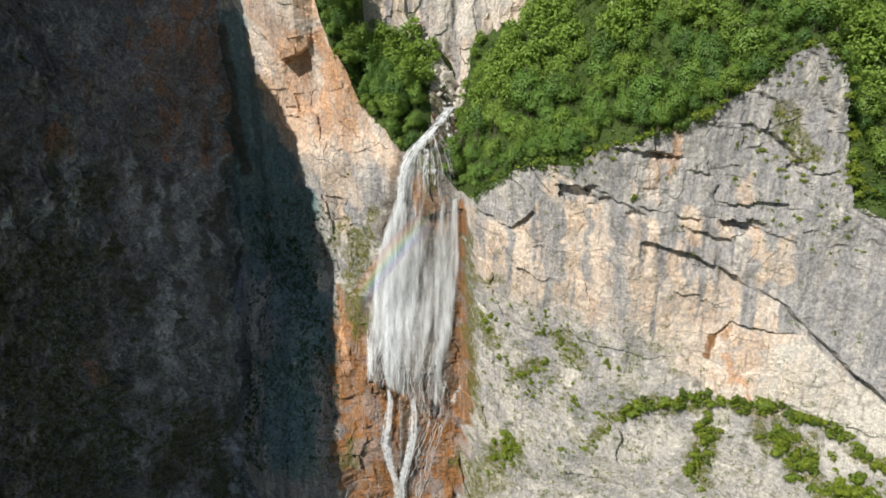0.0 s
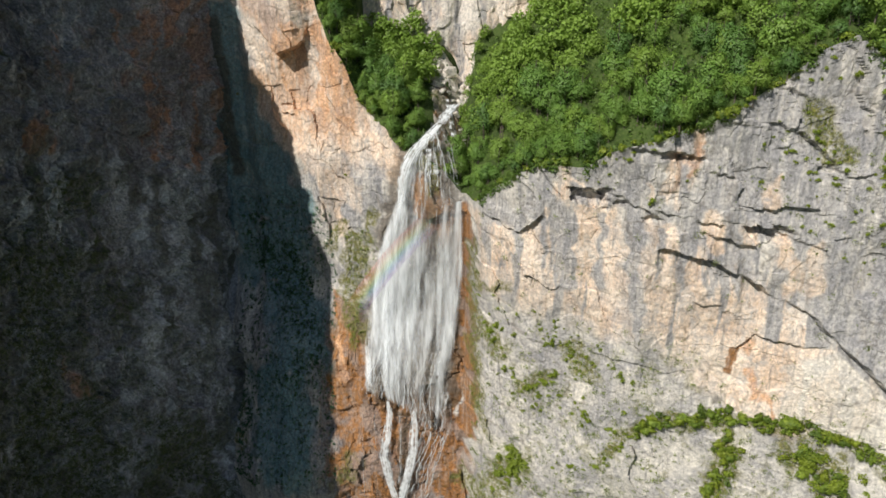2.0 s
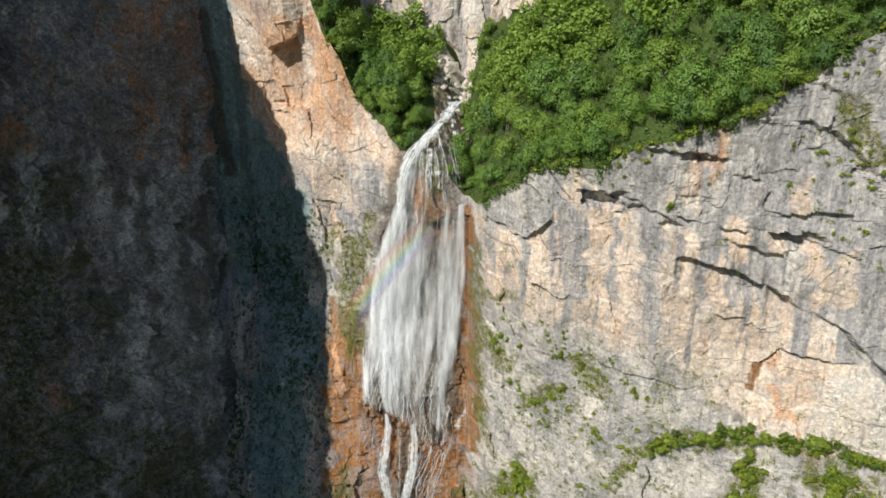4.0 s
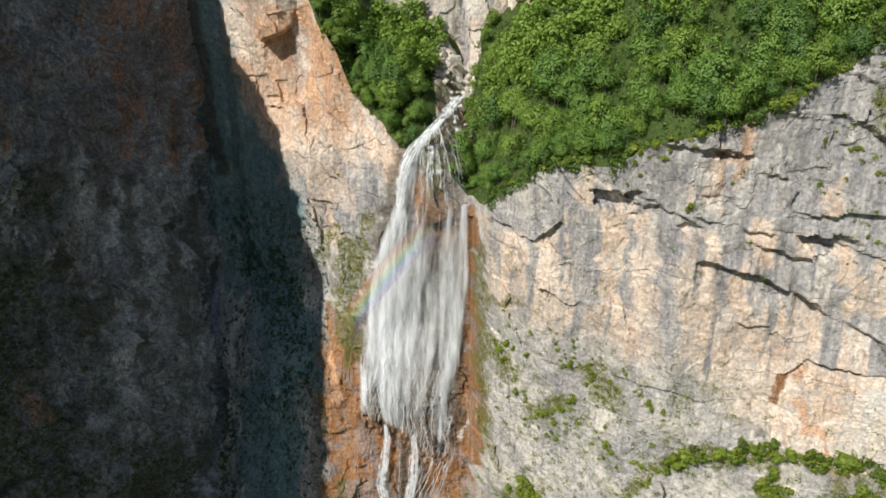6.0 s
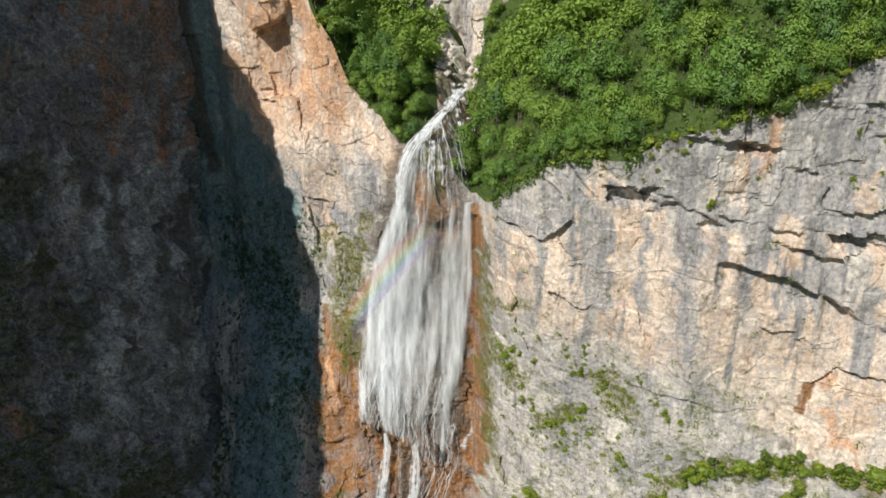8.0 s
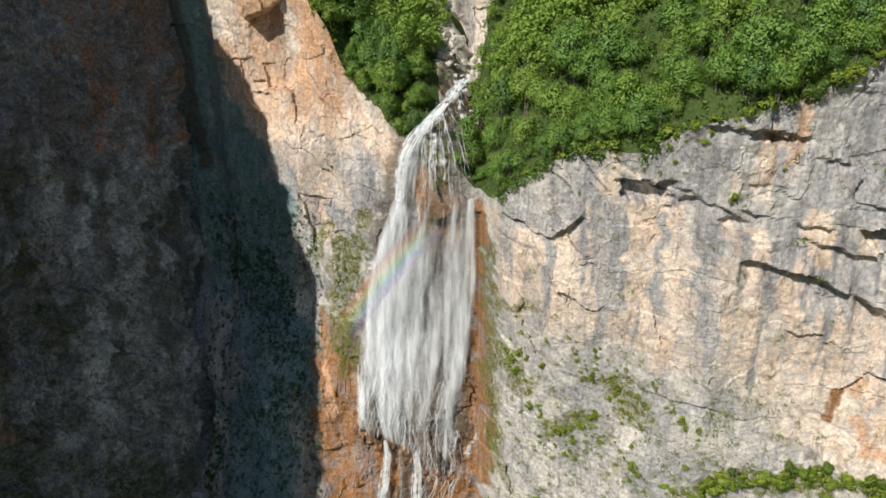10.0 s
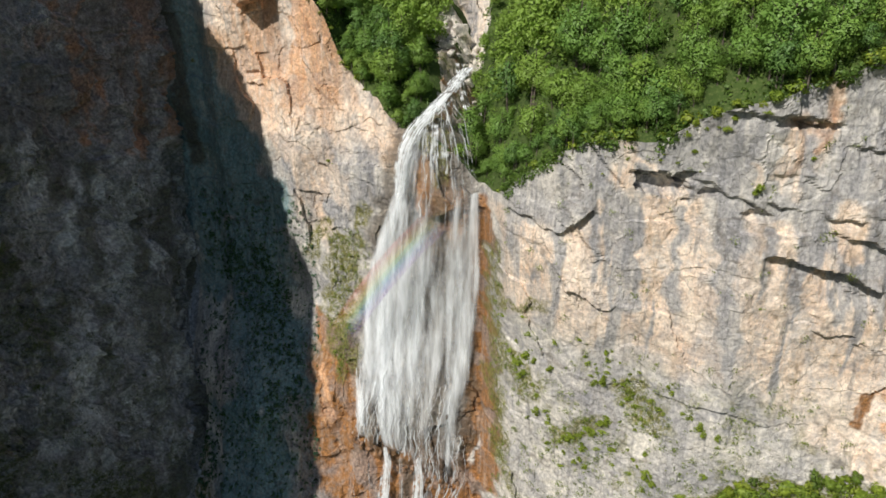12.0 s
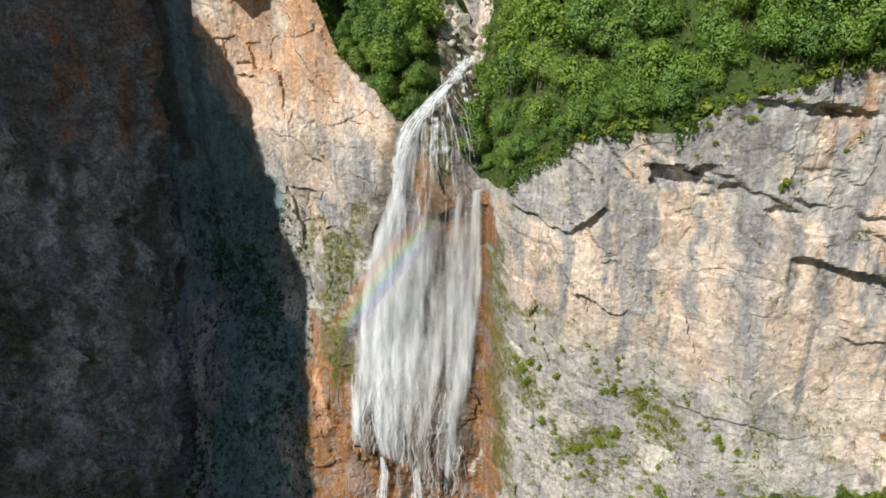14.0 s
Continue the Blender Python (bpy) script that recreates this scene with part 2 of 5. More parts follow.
def falling_water(name):
    """White water: bright where the strands are thick, clear between them (cover lies on the mesh)."""
    m, t = shader(name)
    cover = given(t, "cover")
    strands = noise_at(t, 0.5, 3, 0.5, (1.0, 0.5, 0.075), 0.7)
    lumps = noise_at(t, 0.36, 5, 0.6, (1.0, 0.6, 0.22), 0.6)
    a = calc(t, "ADD", cover, calc(t, "ADD", calc(t, "MULTIPLY", calc(t, "SUBTRACT", strands, 0.5), 0.8), calc(t, "MULTIPLY", calc(t, "SUBTRACT", lumps, 0.5), 0.9)))
    a = span(t, a, -0.05, 1.15, 0.0, 0.96)
    white = blend(t, lumps, (0.82, 0.87, 0.91), (0.92, 0.95, 0.97))
    d = node(t, "ShaderNodeBsdfDiffuse", Color=white)
    tl = node(t, "ShaderNodeBsdfTranslucent", Color=white)
    mix = node(t, "ShaderNodeMixShader")
    mix.inputs[0].default_value = 0.2
    t.links.new(d.outputs[0], mix.inputs[1])
    t.links.new(tl.outputs[0], mix.inputs[2])
    clear = node(t, "ShaderNodeBsdfTransparent")
    out = node(t, "ShaderNodeMixShader")
    t.links.new(a, out.inputs[0])
    t.links.new(clear.outputs[0], out.inputs[1])
    t.links.new(mix.outputs[0], out.inputs[2])
    o = t.nodes.new("ShaderNodeOutputMaterial")
    t.links.new(out.outputs[0], o.inputs["Surface"])
    return m


def soil(name, a, b, c_):
    m, t = shader(name)
    n1, n2 = noise_at(t, 0.12, 6), noise_at(t, 1.7, 7, 0.65)
    c = blend(t, span(t, n1, 0.35, 0.65), a, b)
    c = blend(t, span(t, n2, 0.48, 0.7), c, c_)
    finish(t, c, 0.95, n2, 0.6, 0.5)
    return m


def bark(name):
    m, t = shader(name)
    n1 = noise_at(t, 6.0, 5, 0.6, (1, 1, 0.2))
    finish(t, blend(t, n1, (0.05, 0.04, 0.03), (0.20, 0.17, 0.14)), 0.9, n1, 0.6, 0.05)
    return m


ROCK_SUN = limestone("sunlit_limestone", (0.645, 0.615, 0.565), (0.30, 0.295, 0.305), mottle=(0.78, 1.38), relief=0.45)
# limestone of the shaded walls: shade and blue skylight are put into its colour
ROCK_SHADE = limestone("shaded_limestone", (0.45, 0.485, 0.545), (0.125, 0.133, 0.157), 0.5, (0.60, 1.46), 0.75, ((0.020, 0.036, 0.010), (0.100, 0.130, 0.044)), ((0.26, 0.14, 0.092), (0.52, 0.29, 0.19)), 0.1, (0.61, 0.65, 0.715), ((0.080, 0.080, 0.098), (0.235, 0.225, 0.255)))
ROCK_PALE = limestone("pale_limestone", (0.72, 0.66, 0.59), (0.48, 0.45, 0.42))
LEAF = foliage("beech_leaves", (0.160, 0.300, 0.062), (0.260, 0.445, 0.098))
LEAF_BUSH = foliage("shrub_leaves", (0.125, 0.20, 0.026), (0.30, 0.41, 0.055))
LEAF_GRASS = foliage("dry_grass", (0.11, 0.18, 0.022), (0.30, 0.37, 0.06))
# leaves of the shaded wall: their green is darkened for the shade
LEAF_SHADE = foliage("shaded_ivy_leaves", (0.012, 0.028, 0.010), (0.040, 0.070, 0.022))
# green kept darker than the crowns, so gaps between trees look shaded
LEAF_UNDER = foliage("shaded_undergrowth_leaves", (0.062, 0.135, 0.028), (0.150, 0.265, 0.055))
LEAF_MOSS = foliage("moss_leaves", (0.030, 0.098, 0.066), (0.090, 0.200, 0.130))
BARK = bark("bark")
WATER = falling_water("falling_water")
SLOPE = soil("wooded_slope", (0.035, 0.062, 0.014), (0.065, 0.105, 0.024), (0.12, 0.15, 0.05))
VALLEY = soil("valley_floor", (0.05, 0.075, 0.025), (0.10, 0.12, 0.045), (0.26, 0.25, 0.22))


# ---- mesh helpers ----
def part(name, data, material, parent=None, label=""):
    """A mesh, or a bmesh, as one object."""
    if isinstance(data, bmesh.types.BMesh):
        me = bpy.data.meshes.new(name)
        data.to_mesh(me)
        data.free()
        data = me
    if material and not data.materials:
        data.materials.append(material)
    ob = new(name, data)
    ob.parent = parent
    return tagged(ob, label)


def mesh_of(name, verts, faces, attributes=None, smooth=False, normals=None):
    me = bpy.data.meshes.new(name)
    verts, faces = np.asarray(verts, np.float32), np.asarray(faces, np.int32)
    k = faces.shape[1]
    me.vertices.add(len(verts))
    me.vertices.foreach_set("co", verts.ravel())
    me.loops.add(faces.size)
    me.loops.foreach_set("vertex_index", faces.ravel())
    me.polygons.add(len(faces))
    me.polygons.foreach_set("loop_start", np.arange(len(faces), dtype=np.int32) * k)
    me.polygons.foreach_set("use_smooth", np.full(len(faces), smooth))
    if normals is not None:
        me.polygons.foreach_set("use_smooth", np.full(len(faces), True))
    for key, values in (attributes or {}).items():
        me.attributes.new(key, "FLOAT", "POINT").data.foreach_set("value", np.asarray(values, np.float32).ravel())
    me.update(calc_edges=True)
    if normals is not None:
        me.normals_split_custom_set_from_vertices(np.asarray(normals, np.float32))
    return me


def grid_faces(n, m, flip=False):
    a = (np.arange(n - 1)[:, None] * m + np.arange(m - 1)[None, :]).ravel()
    q = np.stack([a, a + m, a + m + 1, a + 1], 1)
    return q[:, ::-1] if flip else q


# ---- the lie of the land ----
# The walls of the head of the gorge, as y over x (columns) at five heights (rows).
WALL_X = np.array([-114, -88, -82.5, -70, -52, -42, -30, -18, -5, 8, 12.5, 16, 23, 33, 48, 62, 90, 118, 220.0])
WALL_Z = np.array([-40, 5, 45, 90, 130.0])
WALL_Y = np.array([
    [262, 246, 240, 236, 240, 244, 245, 246, 246, 244, 238, 232, 226, 219, 208, 203, 186, 168, 110],
    [284, 266, 260, 254, 255, 254, 251, 250, 250, 249, 240, 233, 227, 220, 207, 201, 187, 170, 112],
    [302, 293, 286, 280, 275, 268, 263, 258, 255, 252, 238, 232, 224, 216, 210, 197, 188, 172, 114],
    [304, 297, 290, 285, 270, 270, 262, 256, 252, 250, 232, 227, 216, 212, 206, 196, 188, 176, 118],
    [304, 297, 290, 284, 280, 271, 268, 258, 253, 251, 231, 226, 215, 209, 199, 190, 188, 180, 122.0]])
RIM = np.array([(-114, 215), (-84, 190), (-70, 182), (-53, 163), (-45, 145), (-34, 123), (-24, 112), (-17, 105), (-10, 105), (-4, 101),
                (2, 95), (6, 90), (10, 89), (14, 95), (23, 105), (33, 111), (42, 111), (55, 119), (71, 125), (79, 130),
                (89, 136), (97, 145), (104, 149), (111, 144), (116, 125), (119, 104), (125, 103), (150, 100), (220, 98.0)])
# Ledges that overhang: points (x, z), depth, reach below.
LEDGES = [
    ([(66, 87.5), (75.6, 86.2), (84, 83), (91.3, 79.8), (95, 77)], 3.6, 5.0),
    ([(101, 75), (113, 66.4), (123.7, 55.5), (133, 48.5)], 3.2, 4.5),
    ([(52, 103), (57, 100), (62.9, 97.2)], 1.3, 2.5),
    ([(64, 99), (72, 98), (79, 96.9)], 1.5, 2.2),
    ([(80, 98), (88.9, 97.5), (98.5, 94.5)], 3.2, 3.6),
    ([(54, 117.8), (63, 117.6), (72.7, 116.4)], 2.0, 3.2),
    ([(14.5, 88), (20, 85.5), (24.5, 85.9), (30.9, 92)], 2.4, 4.5),
    ([(96.5, 124), (105.4, 115.8), (108.5, 113.3), (116, 114.7)], 1.6, 2.5),
    ([(110, 39), (122.6, 35.4), (133, 34.6)], 1.8, 3.0),
    ([(88.5, 55.5), (93.5, 62.4), (101, 61.4), (110, 62.6)], 1.5, 6.0),
    ([(103, 146.5), (110.5, 144.5)], 1.4, 2.0),
    ([(89, 119), (95, 121)], 1.0, 2.0),
    ([(76, 112), (84, 110)], 1.0, 2.2),
    ([(-68, 116), (-64, 114.5), (-61, 113)], 1.6, 2.0),
    ([(-58, 108), (-55, 104), (-54, 97)], 1.0, 3.0),
    ([(-31, 104), (-26, 107), (-21, 104)], 1.2, 3.0),
    ([(-36, 1), (-26, -1), (-15, -5), (-4, -7), (4, -6)], -3.2, 9.0),
]
# Hollows under roofs of rock: x, z, half width, half height, depth.
HOLLOWS = [(44.6, 100.6, 5.0, 2.7, 5.5), (48.4, 102.4, 2.4, 1.5, 4.0), (41.2, 102.6, 2.6, 0.9, 2.2), (54.0, 99.7, 2.3, 1.0, 2.6), (49.8, 97.4, 1.1, 0.6, 1.4),
           (95.5, 95.2, 4.5, 2.2, 3.0), (62.0, 96.0, 3.0, 1.3, 2.2), (66.0, 116.2, 5.0, 1.2, 2.2), (104.5, 114.6, 3.0, 1.3, 1.8), (-66.5, 118.6, 2.6, 0.8, 1.6)]
# Where the grey upper rock gives way to the peach rock below it, and where that ends.
SEAM = np.array([(11, 86), (16, 86), (30, 88), (40, 98), (50, 99), (62, 96), (70, 90), (82, 84), (92, 78), (100, 76), (113, 64), (125, 52), (190, 40.0)])
PEACH_FOOT = np.array([(11, 56), (40, 58), (60, 56), (70, 46), (90, 40), (190, 38.0)])


def between(v, knots):
    i = np.clip(np.searchsorted(knots, v) - 1, 0, len(knots) - 2)
    return i, np.clip((v - knots[i]) / (knots[i + 1] - knots[i]), 0, 1)


def wall_base(x, z):
    i, f = between(x, WALL_X)
    j, g = between(z, WALL_Z)
    g = g * g * (3 - 2 * g)
    low = WALL_Y[j, i] * (1 - f) + WALL_Y[j, i + 1] * f
    high = WALL_Y[j + 1, i] * (1 - f) + WALL_Y[j + 1, i + 1] * f
    return low * (1 - g) + high * g


def wall_y(x, z):
    """The rock face of the head of the gorge, with its bulges, broken planes and ledges."""
    x, z = np.asarray(x, float), np.asarray(z, float)
    y = wall_base(x, z)
    wu, wv = x + 2.2 * rough(x / 9, z / 9, 3, 31), z + 2.2 * rough(x / 9, z / 9, 3, 41)
    calm = 1 - 0.5 * np.exp(-((x - 94) / 24) ** 2 - ((z - 60) / 24) ** 2)
    high = ease(60, 95, z) * ease(8, 20, x)
    y = y + 1.4 * rough(x / 24, z / 30, 3, 5) * calm
    y = y - 1.5 * facets(wu / 8.5 + 0.25 * wv / 8.5, wv / 11.5, 7, 1.3, 0.3, 0.22) * calm
    broken = 0.4 * ease(-16, -24, x) + 0.35 + 0.9 * ease(-0.1, 0.7, rough(x / 17, z / 13, 2, 9))
    y = y - (0.26 + 0.20 * high) * broken * facets(wu / 3.3 + 0.3 * wv / 3.3, wv / 6.0, 11, 1.4, 0.3, 0.15) * calm
    y = y - 0.15 * broken * facets(wu / 1.2, wv / 1.9, 15, 1.4, 0.3, 0.1) * (0.6 + 0.4 * calm)
    y = y + (0.35 + 0.5 * high) * np.abs(grain((x + 0.3 * wu) / 5.8, wv / 38, 19)) + 0.22 * high * np.abs(grain(x / 1.7, z / 22, 29)) + 0.11 * rough(x / 1.5, z / 1.5, 3, 23)
    # beds that dip to the east, each with a broken, overhanging edge
    for dip, thick, depth, seed in ((0.30, 12.5, 0.8, 301), (0.55, 17.0, 0.7, 321)):
        s = (z + dip * x + 1.7 * rough(x / 13, z / 13, 4, seed)) / thick
        layer = np.floor(s)
        where = ease(0.25, 0.6, grain(x / (0.9 * thick), layer * 7.31, seed + 1)) * (0.45 + 0.55 * high) * calm
        y = y + depth * where * (s - layer) ** 5 * ease(1.0, 0.94, s - layer) - 0.35 * depth * where * (1 - (s - layer)) ** 6
    crumble = ease(-52, -44, x) * ease(14, 4, x) * ease(34, 10, z - 0.4 * np.abs(x + 20))
    y = y - crumble * (1.5 * facets(wu / 5.4, wv / 7.0, 801, 1.3, 0.3, 0.15) + 0.40 * facets(wu / 1.7, wv / 1.9, 811, 1.3, 0.3, 0.2))
    for points, depth, reach in LEDGES:
        px, pz = [p[0] for p in points], [p[1] for p in points]
        edge = np.interp(x, px, pz) + 0.9 * rough(x / 3.0, x * 0 + depth, 3, 61)
        along = ease(px[0] - 2.5, px[0] + 1.0, x) * (1 - ease(px[-1] - 1.0, px[-1] + 2.5, x)) * np.clip(0.62 + 0.85 * rough(x / 4.2, x * 0 + depth, 2, 67), 0.08, 1.35)
        d = edge - z
        below = ease(-0.3, 0.3, d)
        y = y + along * (below * depth * np.exp(-np.abs(d) / reach) - (1 - below) * 0.55 * abs(depth) * np.exp(-np.abs(d) / (0.8 * reach)))
    for hx, hz, rx, rz, depth in HOLLOWS:
        r = np.hypot((x - hx) / rx, (z - hz) / rz) * (1 + 0.30 * rough(x / 1.6, z / 1.6, 3, 63))
        y = y + depth * np.sqrt(np.clip(1 - r * r, 0, 1))
    # a great wedge of rock that stands out of the western wall
    under = np.interp(x, [-80, -74, -68, -57, -54], [151, 146.5, 138.5, 144, 152]) + 0.7 * rough(x / 2.5, x * 0, 3, 65)
    return y - np.interp(x, [-80, -76, -66.5, -61, -54], [0, 2.2, 6.2, 6.0, 0]) * ease(-0.5, 0.5, z - under) * ease(190, 168, z)


def rim_z(x):
    return np.interp(x, RIM[:, 0], RIM[:, 1]) + (0.9 + 1.6 * ease(-17, -24, np.asarray(x, float))) * rough(np.asarray(x, float) / 4.5, np.asarray(x, float) * 0, 3, 77)


STREAM_Y = np.array([240, 252, 257, 268, 293, 300, 330.0])
STREAM_X = np.array([-8, -8, -3, 1.4, 1, 3, 3.0])
STREAM_Z = np.array([104, 107, 113, 119.5, 127, 132, 165.0])


def top_z(x, y):
    """The ground above the walls: wooded slopes with the stream's gully cut into them."""
    x, y = np.asarray(x, float), np.asarray(y, float)
    rim = np.interp(x, RIM[:, 0], RIM[:, 1])
    back = np.maximum(y - wall_base(x, np.minimum(rim, 130)), 0)
    steep = np.interp(x, [-60, -30, -8, 12, 33, 60, 80, 100, 116, 130], [0.9, 0.85, 0.85, 0.62, 0.66, 0.8, 0.95, 0.8, 1.15, 1.0])
    slope = rim + steep * back + 1.6 * rough(x / 17, y / 17, 3, 88) * ease(0, 8, back) + 0.5 * rough(x / 3, y / 3, 2, 91) * ease(0, 4, back)
    side = np.abs(x - np.interp(y, STREAM_Y, STREAM_X))
    wider = 4.0 * ease(262, 274, y) * ease(0, 1.5, np.interp(y, STREAM_Y, STREAM_X) - x)
    bed = np.interp(y, STREAM_Y, STREAM_Z) + np.interp(y, [270, 290], [1.15, 0.30]) * np.maximum(side - np.interp(y, [240, 252, 262, 270], [9.0, 8.0, 4.5, 4.0]) - wider, 0) + 0.6 * rough(x / 2.2, y / 2.2, 3, 95)
    return np.where(side < 40, np.minimum(slope, bed), slope)


# The shaded wall, as x over y.
SHADE_Y = np.array([40, 150, 200, 215, 236, 250, 270, 290, 306.0])
SHADE_X = np.array([-168, -150, -149, -146, -136, -126, -111, -104, -100.5])
SHADE_HIGH = np.array([0, 0, -0.02, -0.08, -0.16, -0.22, -0.28, -0.08, 0.10])
SHADE_LOW = np.array([0, 0, -0.02, -0.14, -0.30, -0.34, -0.33, -0.02, 0.10])
SHADE_RIM = np.array([(40, 20), (110, 70), (131, 105), (144, 128), (153, 158), (173, 179), (185, 187), (195.5, 196), (208, 205.5), (214.5, 210), (228, 213), (240, 224), (306, 240.0)])


def shade_x(y, z):
    y, z = np.asarray(y, float), np.asarray(z, float)
    x = np.interp(y, SHADE_Y, SHADE_X) + np.interp(y, SHADE_Y, SHADE_HIGH) * np.clip(z - 64, 0, 101) + np.interp(y, SHADE_Y, SHADE_LOW) * np.minimum(z - 64, 0)
    x = x + np.clip((z - 168) * 0.45, 0, 12)
    wu, wv = y + 2.5 * rough(y / 9, z / 9, 3, 131), z + 2.5 * rough(y / 9, z / 9, 3, 141)
    x = x + 3.2 * rough(y / 26, z / 34, 3, 105) + 2.6 * facets(wu / 9 + 0.45 * wv / 14, wv / 17, 107, 1.3, 0.3, 0.7)
    x = x + 2.0 * facets(wu / 3.4 - 0.30 * wv / 3.6, wv / 6.4, 111, 1.3, 0.3, 0.8) + 1.0 * facets(wu / 1.5 + 0.3 * wv / 3, wv / 2.6, 115, 1.4, 0.3, 0.8)
    return x + 0.18 * rough(y / 1.7, z / 1.7, 3, 123)


# ---- stains, growth and painted shade on the rock, in x and z ----
WARM = [([(70, 88), (69, 70), (73, 60)], 6.5), ([(78, 80), (84, 66), (98, 56), (104, 44)], 11), ([(97, 90), (99, 80), (102, 74)], 3.5),
        ([(100, 66), (112, 60), (116, 52)], 5), ([(92, 45), (104, 37)], 6), ([(52, 94), (53, 74), (51, 60)], 3.6), ([(47, 90), (47, 62)], 3),
        ([(38, 98), (36, 78), (37, 64)], 4.5), ([(43, 82), (45, 60)], 3), ([(17, 84), (18, 60)], 4.2), ([(28, 84), (26, 64)], 3.8), ([(22, 80), (23, 66)], 3),
        ([(66, 115), (68, 102)], 2.6), ([(70, 116), (69, 108)], 1.8), ([(80, 100), (80, 88)], 2.5), ([(36, 110), (37, 102)], 2.4), ([(62, 92), (63, 86)], 2.5),
        ([(-46, 150), (-46, 122), (-52, 108)], 9), ([(-62, 140), (-66, 122), (-62, 100)], 9), ([(-74, 142), (-74, 122)], 7), ([(-70, 126), (-60, 110), (-50, 94), (-42, 84)], 9), ([(-28, 108), (-20, 96)], 5), ([(-50, 100), (-46, 70)], 5), ([(-46, 30), (-47, 10)], 4)]
RUST = [([(5.0, 70), (5.2, 20), (4.0, -8)], 3.0), ([(90, 51.5), (91.5, 56), (93, 61)], 0.5), ([(-45, 10), (-42, -20), (-40, -60)], 9), ([(-30, -8), (-30, -60)], 11), ([(-8, -18), (-6, -60)], 9), ([(9, 40), (9.5, 0), (7, -14)], 3.2), ([(-110, 165), (-104, 140), (-101, 108)], 6), ([(-43, 148), (-42, 134), (-41.5, 114)], 5.0), ([(-60, 142), (-58.5, 130)], 2.0), ([(-71, 150), (-66, 139), (-62.5, 141)], 3.2), ([(-50, 116), (-56, 108)], 2.0), ([(-52, 150), (-49, 140)], 2.5),
        ([(71.5, 124), (70, 117)], 1.2), ([(68, 116), (67, 106)], 0.9), ([(7.6, 84), (8.2, 60), (8.4, 40), (9, 15), (10, -4)], 2.9), ([(9, 2), (10, -14)], 3.8), ([(2, -9), (4, -26), (0, -60)], 6),
        ([(-50, 24), (-49, -10), (-48, -40)], 6), ([(-42, 32), (-42, 12), (-39, -2)], 7), ([(-41, -4), (-37, -24), (-33, -60)], 11), ([(-28, -5), (-10, -12), (4, -16)], 9), ([(-16, -20), (-15, -60)], 17), ([(2, -24), (0, -50)], 9),
        ([(-10, 96), (-8, 66)], 2.6), ([(-3, 92), (-2, 76)], 2.0), ([(1, 88), (1, 74)], 1.6), ([(-25, 60), (-27, 48)], 2.5), ([(90, 55), (88, 50)], 1.2)]
# The first eight strips paint shade into the western wall; the rest are stains.
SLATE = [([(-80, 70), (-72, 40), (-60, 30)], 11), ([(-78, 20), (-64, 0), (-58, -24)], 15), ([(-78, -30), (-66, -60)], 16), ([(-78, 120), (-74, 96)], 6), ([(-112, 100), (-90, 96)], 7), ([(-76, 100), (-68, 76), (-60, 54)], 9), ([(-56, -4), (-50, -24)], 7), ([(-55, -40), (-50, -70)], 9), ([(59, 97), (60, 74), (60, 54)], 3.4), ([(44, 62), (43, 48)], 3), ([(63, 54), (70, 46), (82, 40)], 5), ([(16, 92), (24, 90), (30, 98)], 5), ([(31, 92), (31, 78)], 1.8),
         ([(33, 106), (50, 112), (66, 122)], 6), ([(52, 108), (64, 104), (78, 106)], 7), ([(84, 118), (88, 106), (95, 100)], 9), ([(92, 134), (104, 126), (114, 118)], 10),
         ([(104, 104), (116, 92), (126, 84)], 12), ([(106, 84), (120, 70), (134, 58)], 8), ([(40, 92), (41, 72)], 1.6), ([(56, 82), (56, 62)], 1.5), ([(74, 80), (73, 68)], 1.2),
         ([(23, 76), (24, 56)], 1.4), ([(33, 84), (33, 60)], 1.3), ([(50, 70), (49, 54)], 1.6), ([(38, 50), (36, 22)], 5), ([(56, 40), (50, 16)], 6), ([(-78, 160), (-70, 152)], 6), ([(-58, 96), (-50, 80)], 7), ([(-44, 98), (-40, 76)], 6), ([(-28, 96), (-27, 84)], 3)]
PALE = [([(-94, 20), (-91, -10), (-88, -50)], 8), ([(-98, 46), (-94, 10), (-90, -20)], 9), ([(113, 53), (126, 42)], 7), ([(104, 38), (112, 44)], 4), ([(62, 36), (72, 34)], 5), ([(46, 14), (62, -6), (80, 14)], 5), ([(26, 12), (32, -4)], 4), ([(100, 10), (110, -4)], 6), ([(-101, 30), (-99, -44)], 12), ([(52, 30), (44, 26)], 4),
        ([(-24, 104), (-20, 98)], 4), ([(-30, 112), (-36, 104)], 3), ([(28, 110), (36, 108)], 3), ([(94, 90), (97, 80)], 3), ([(-40, 88), (-34, 76)], 4), ([(15, -4), (22, -12)], 6)]
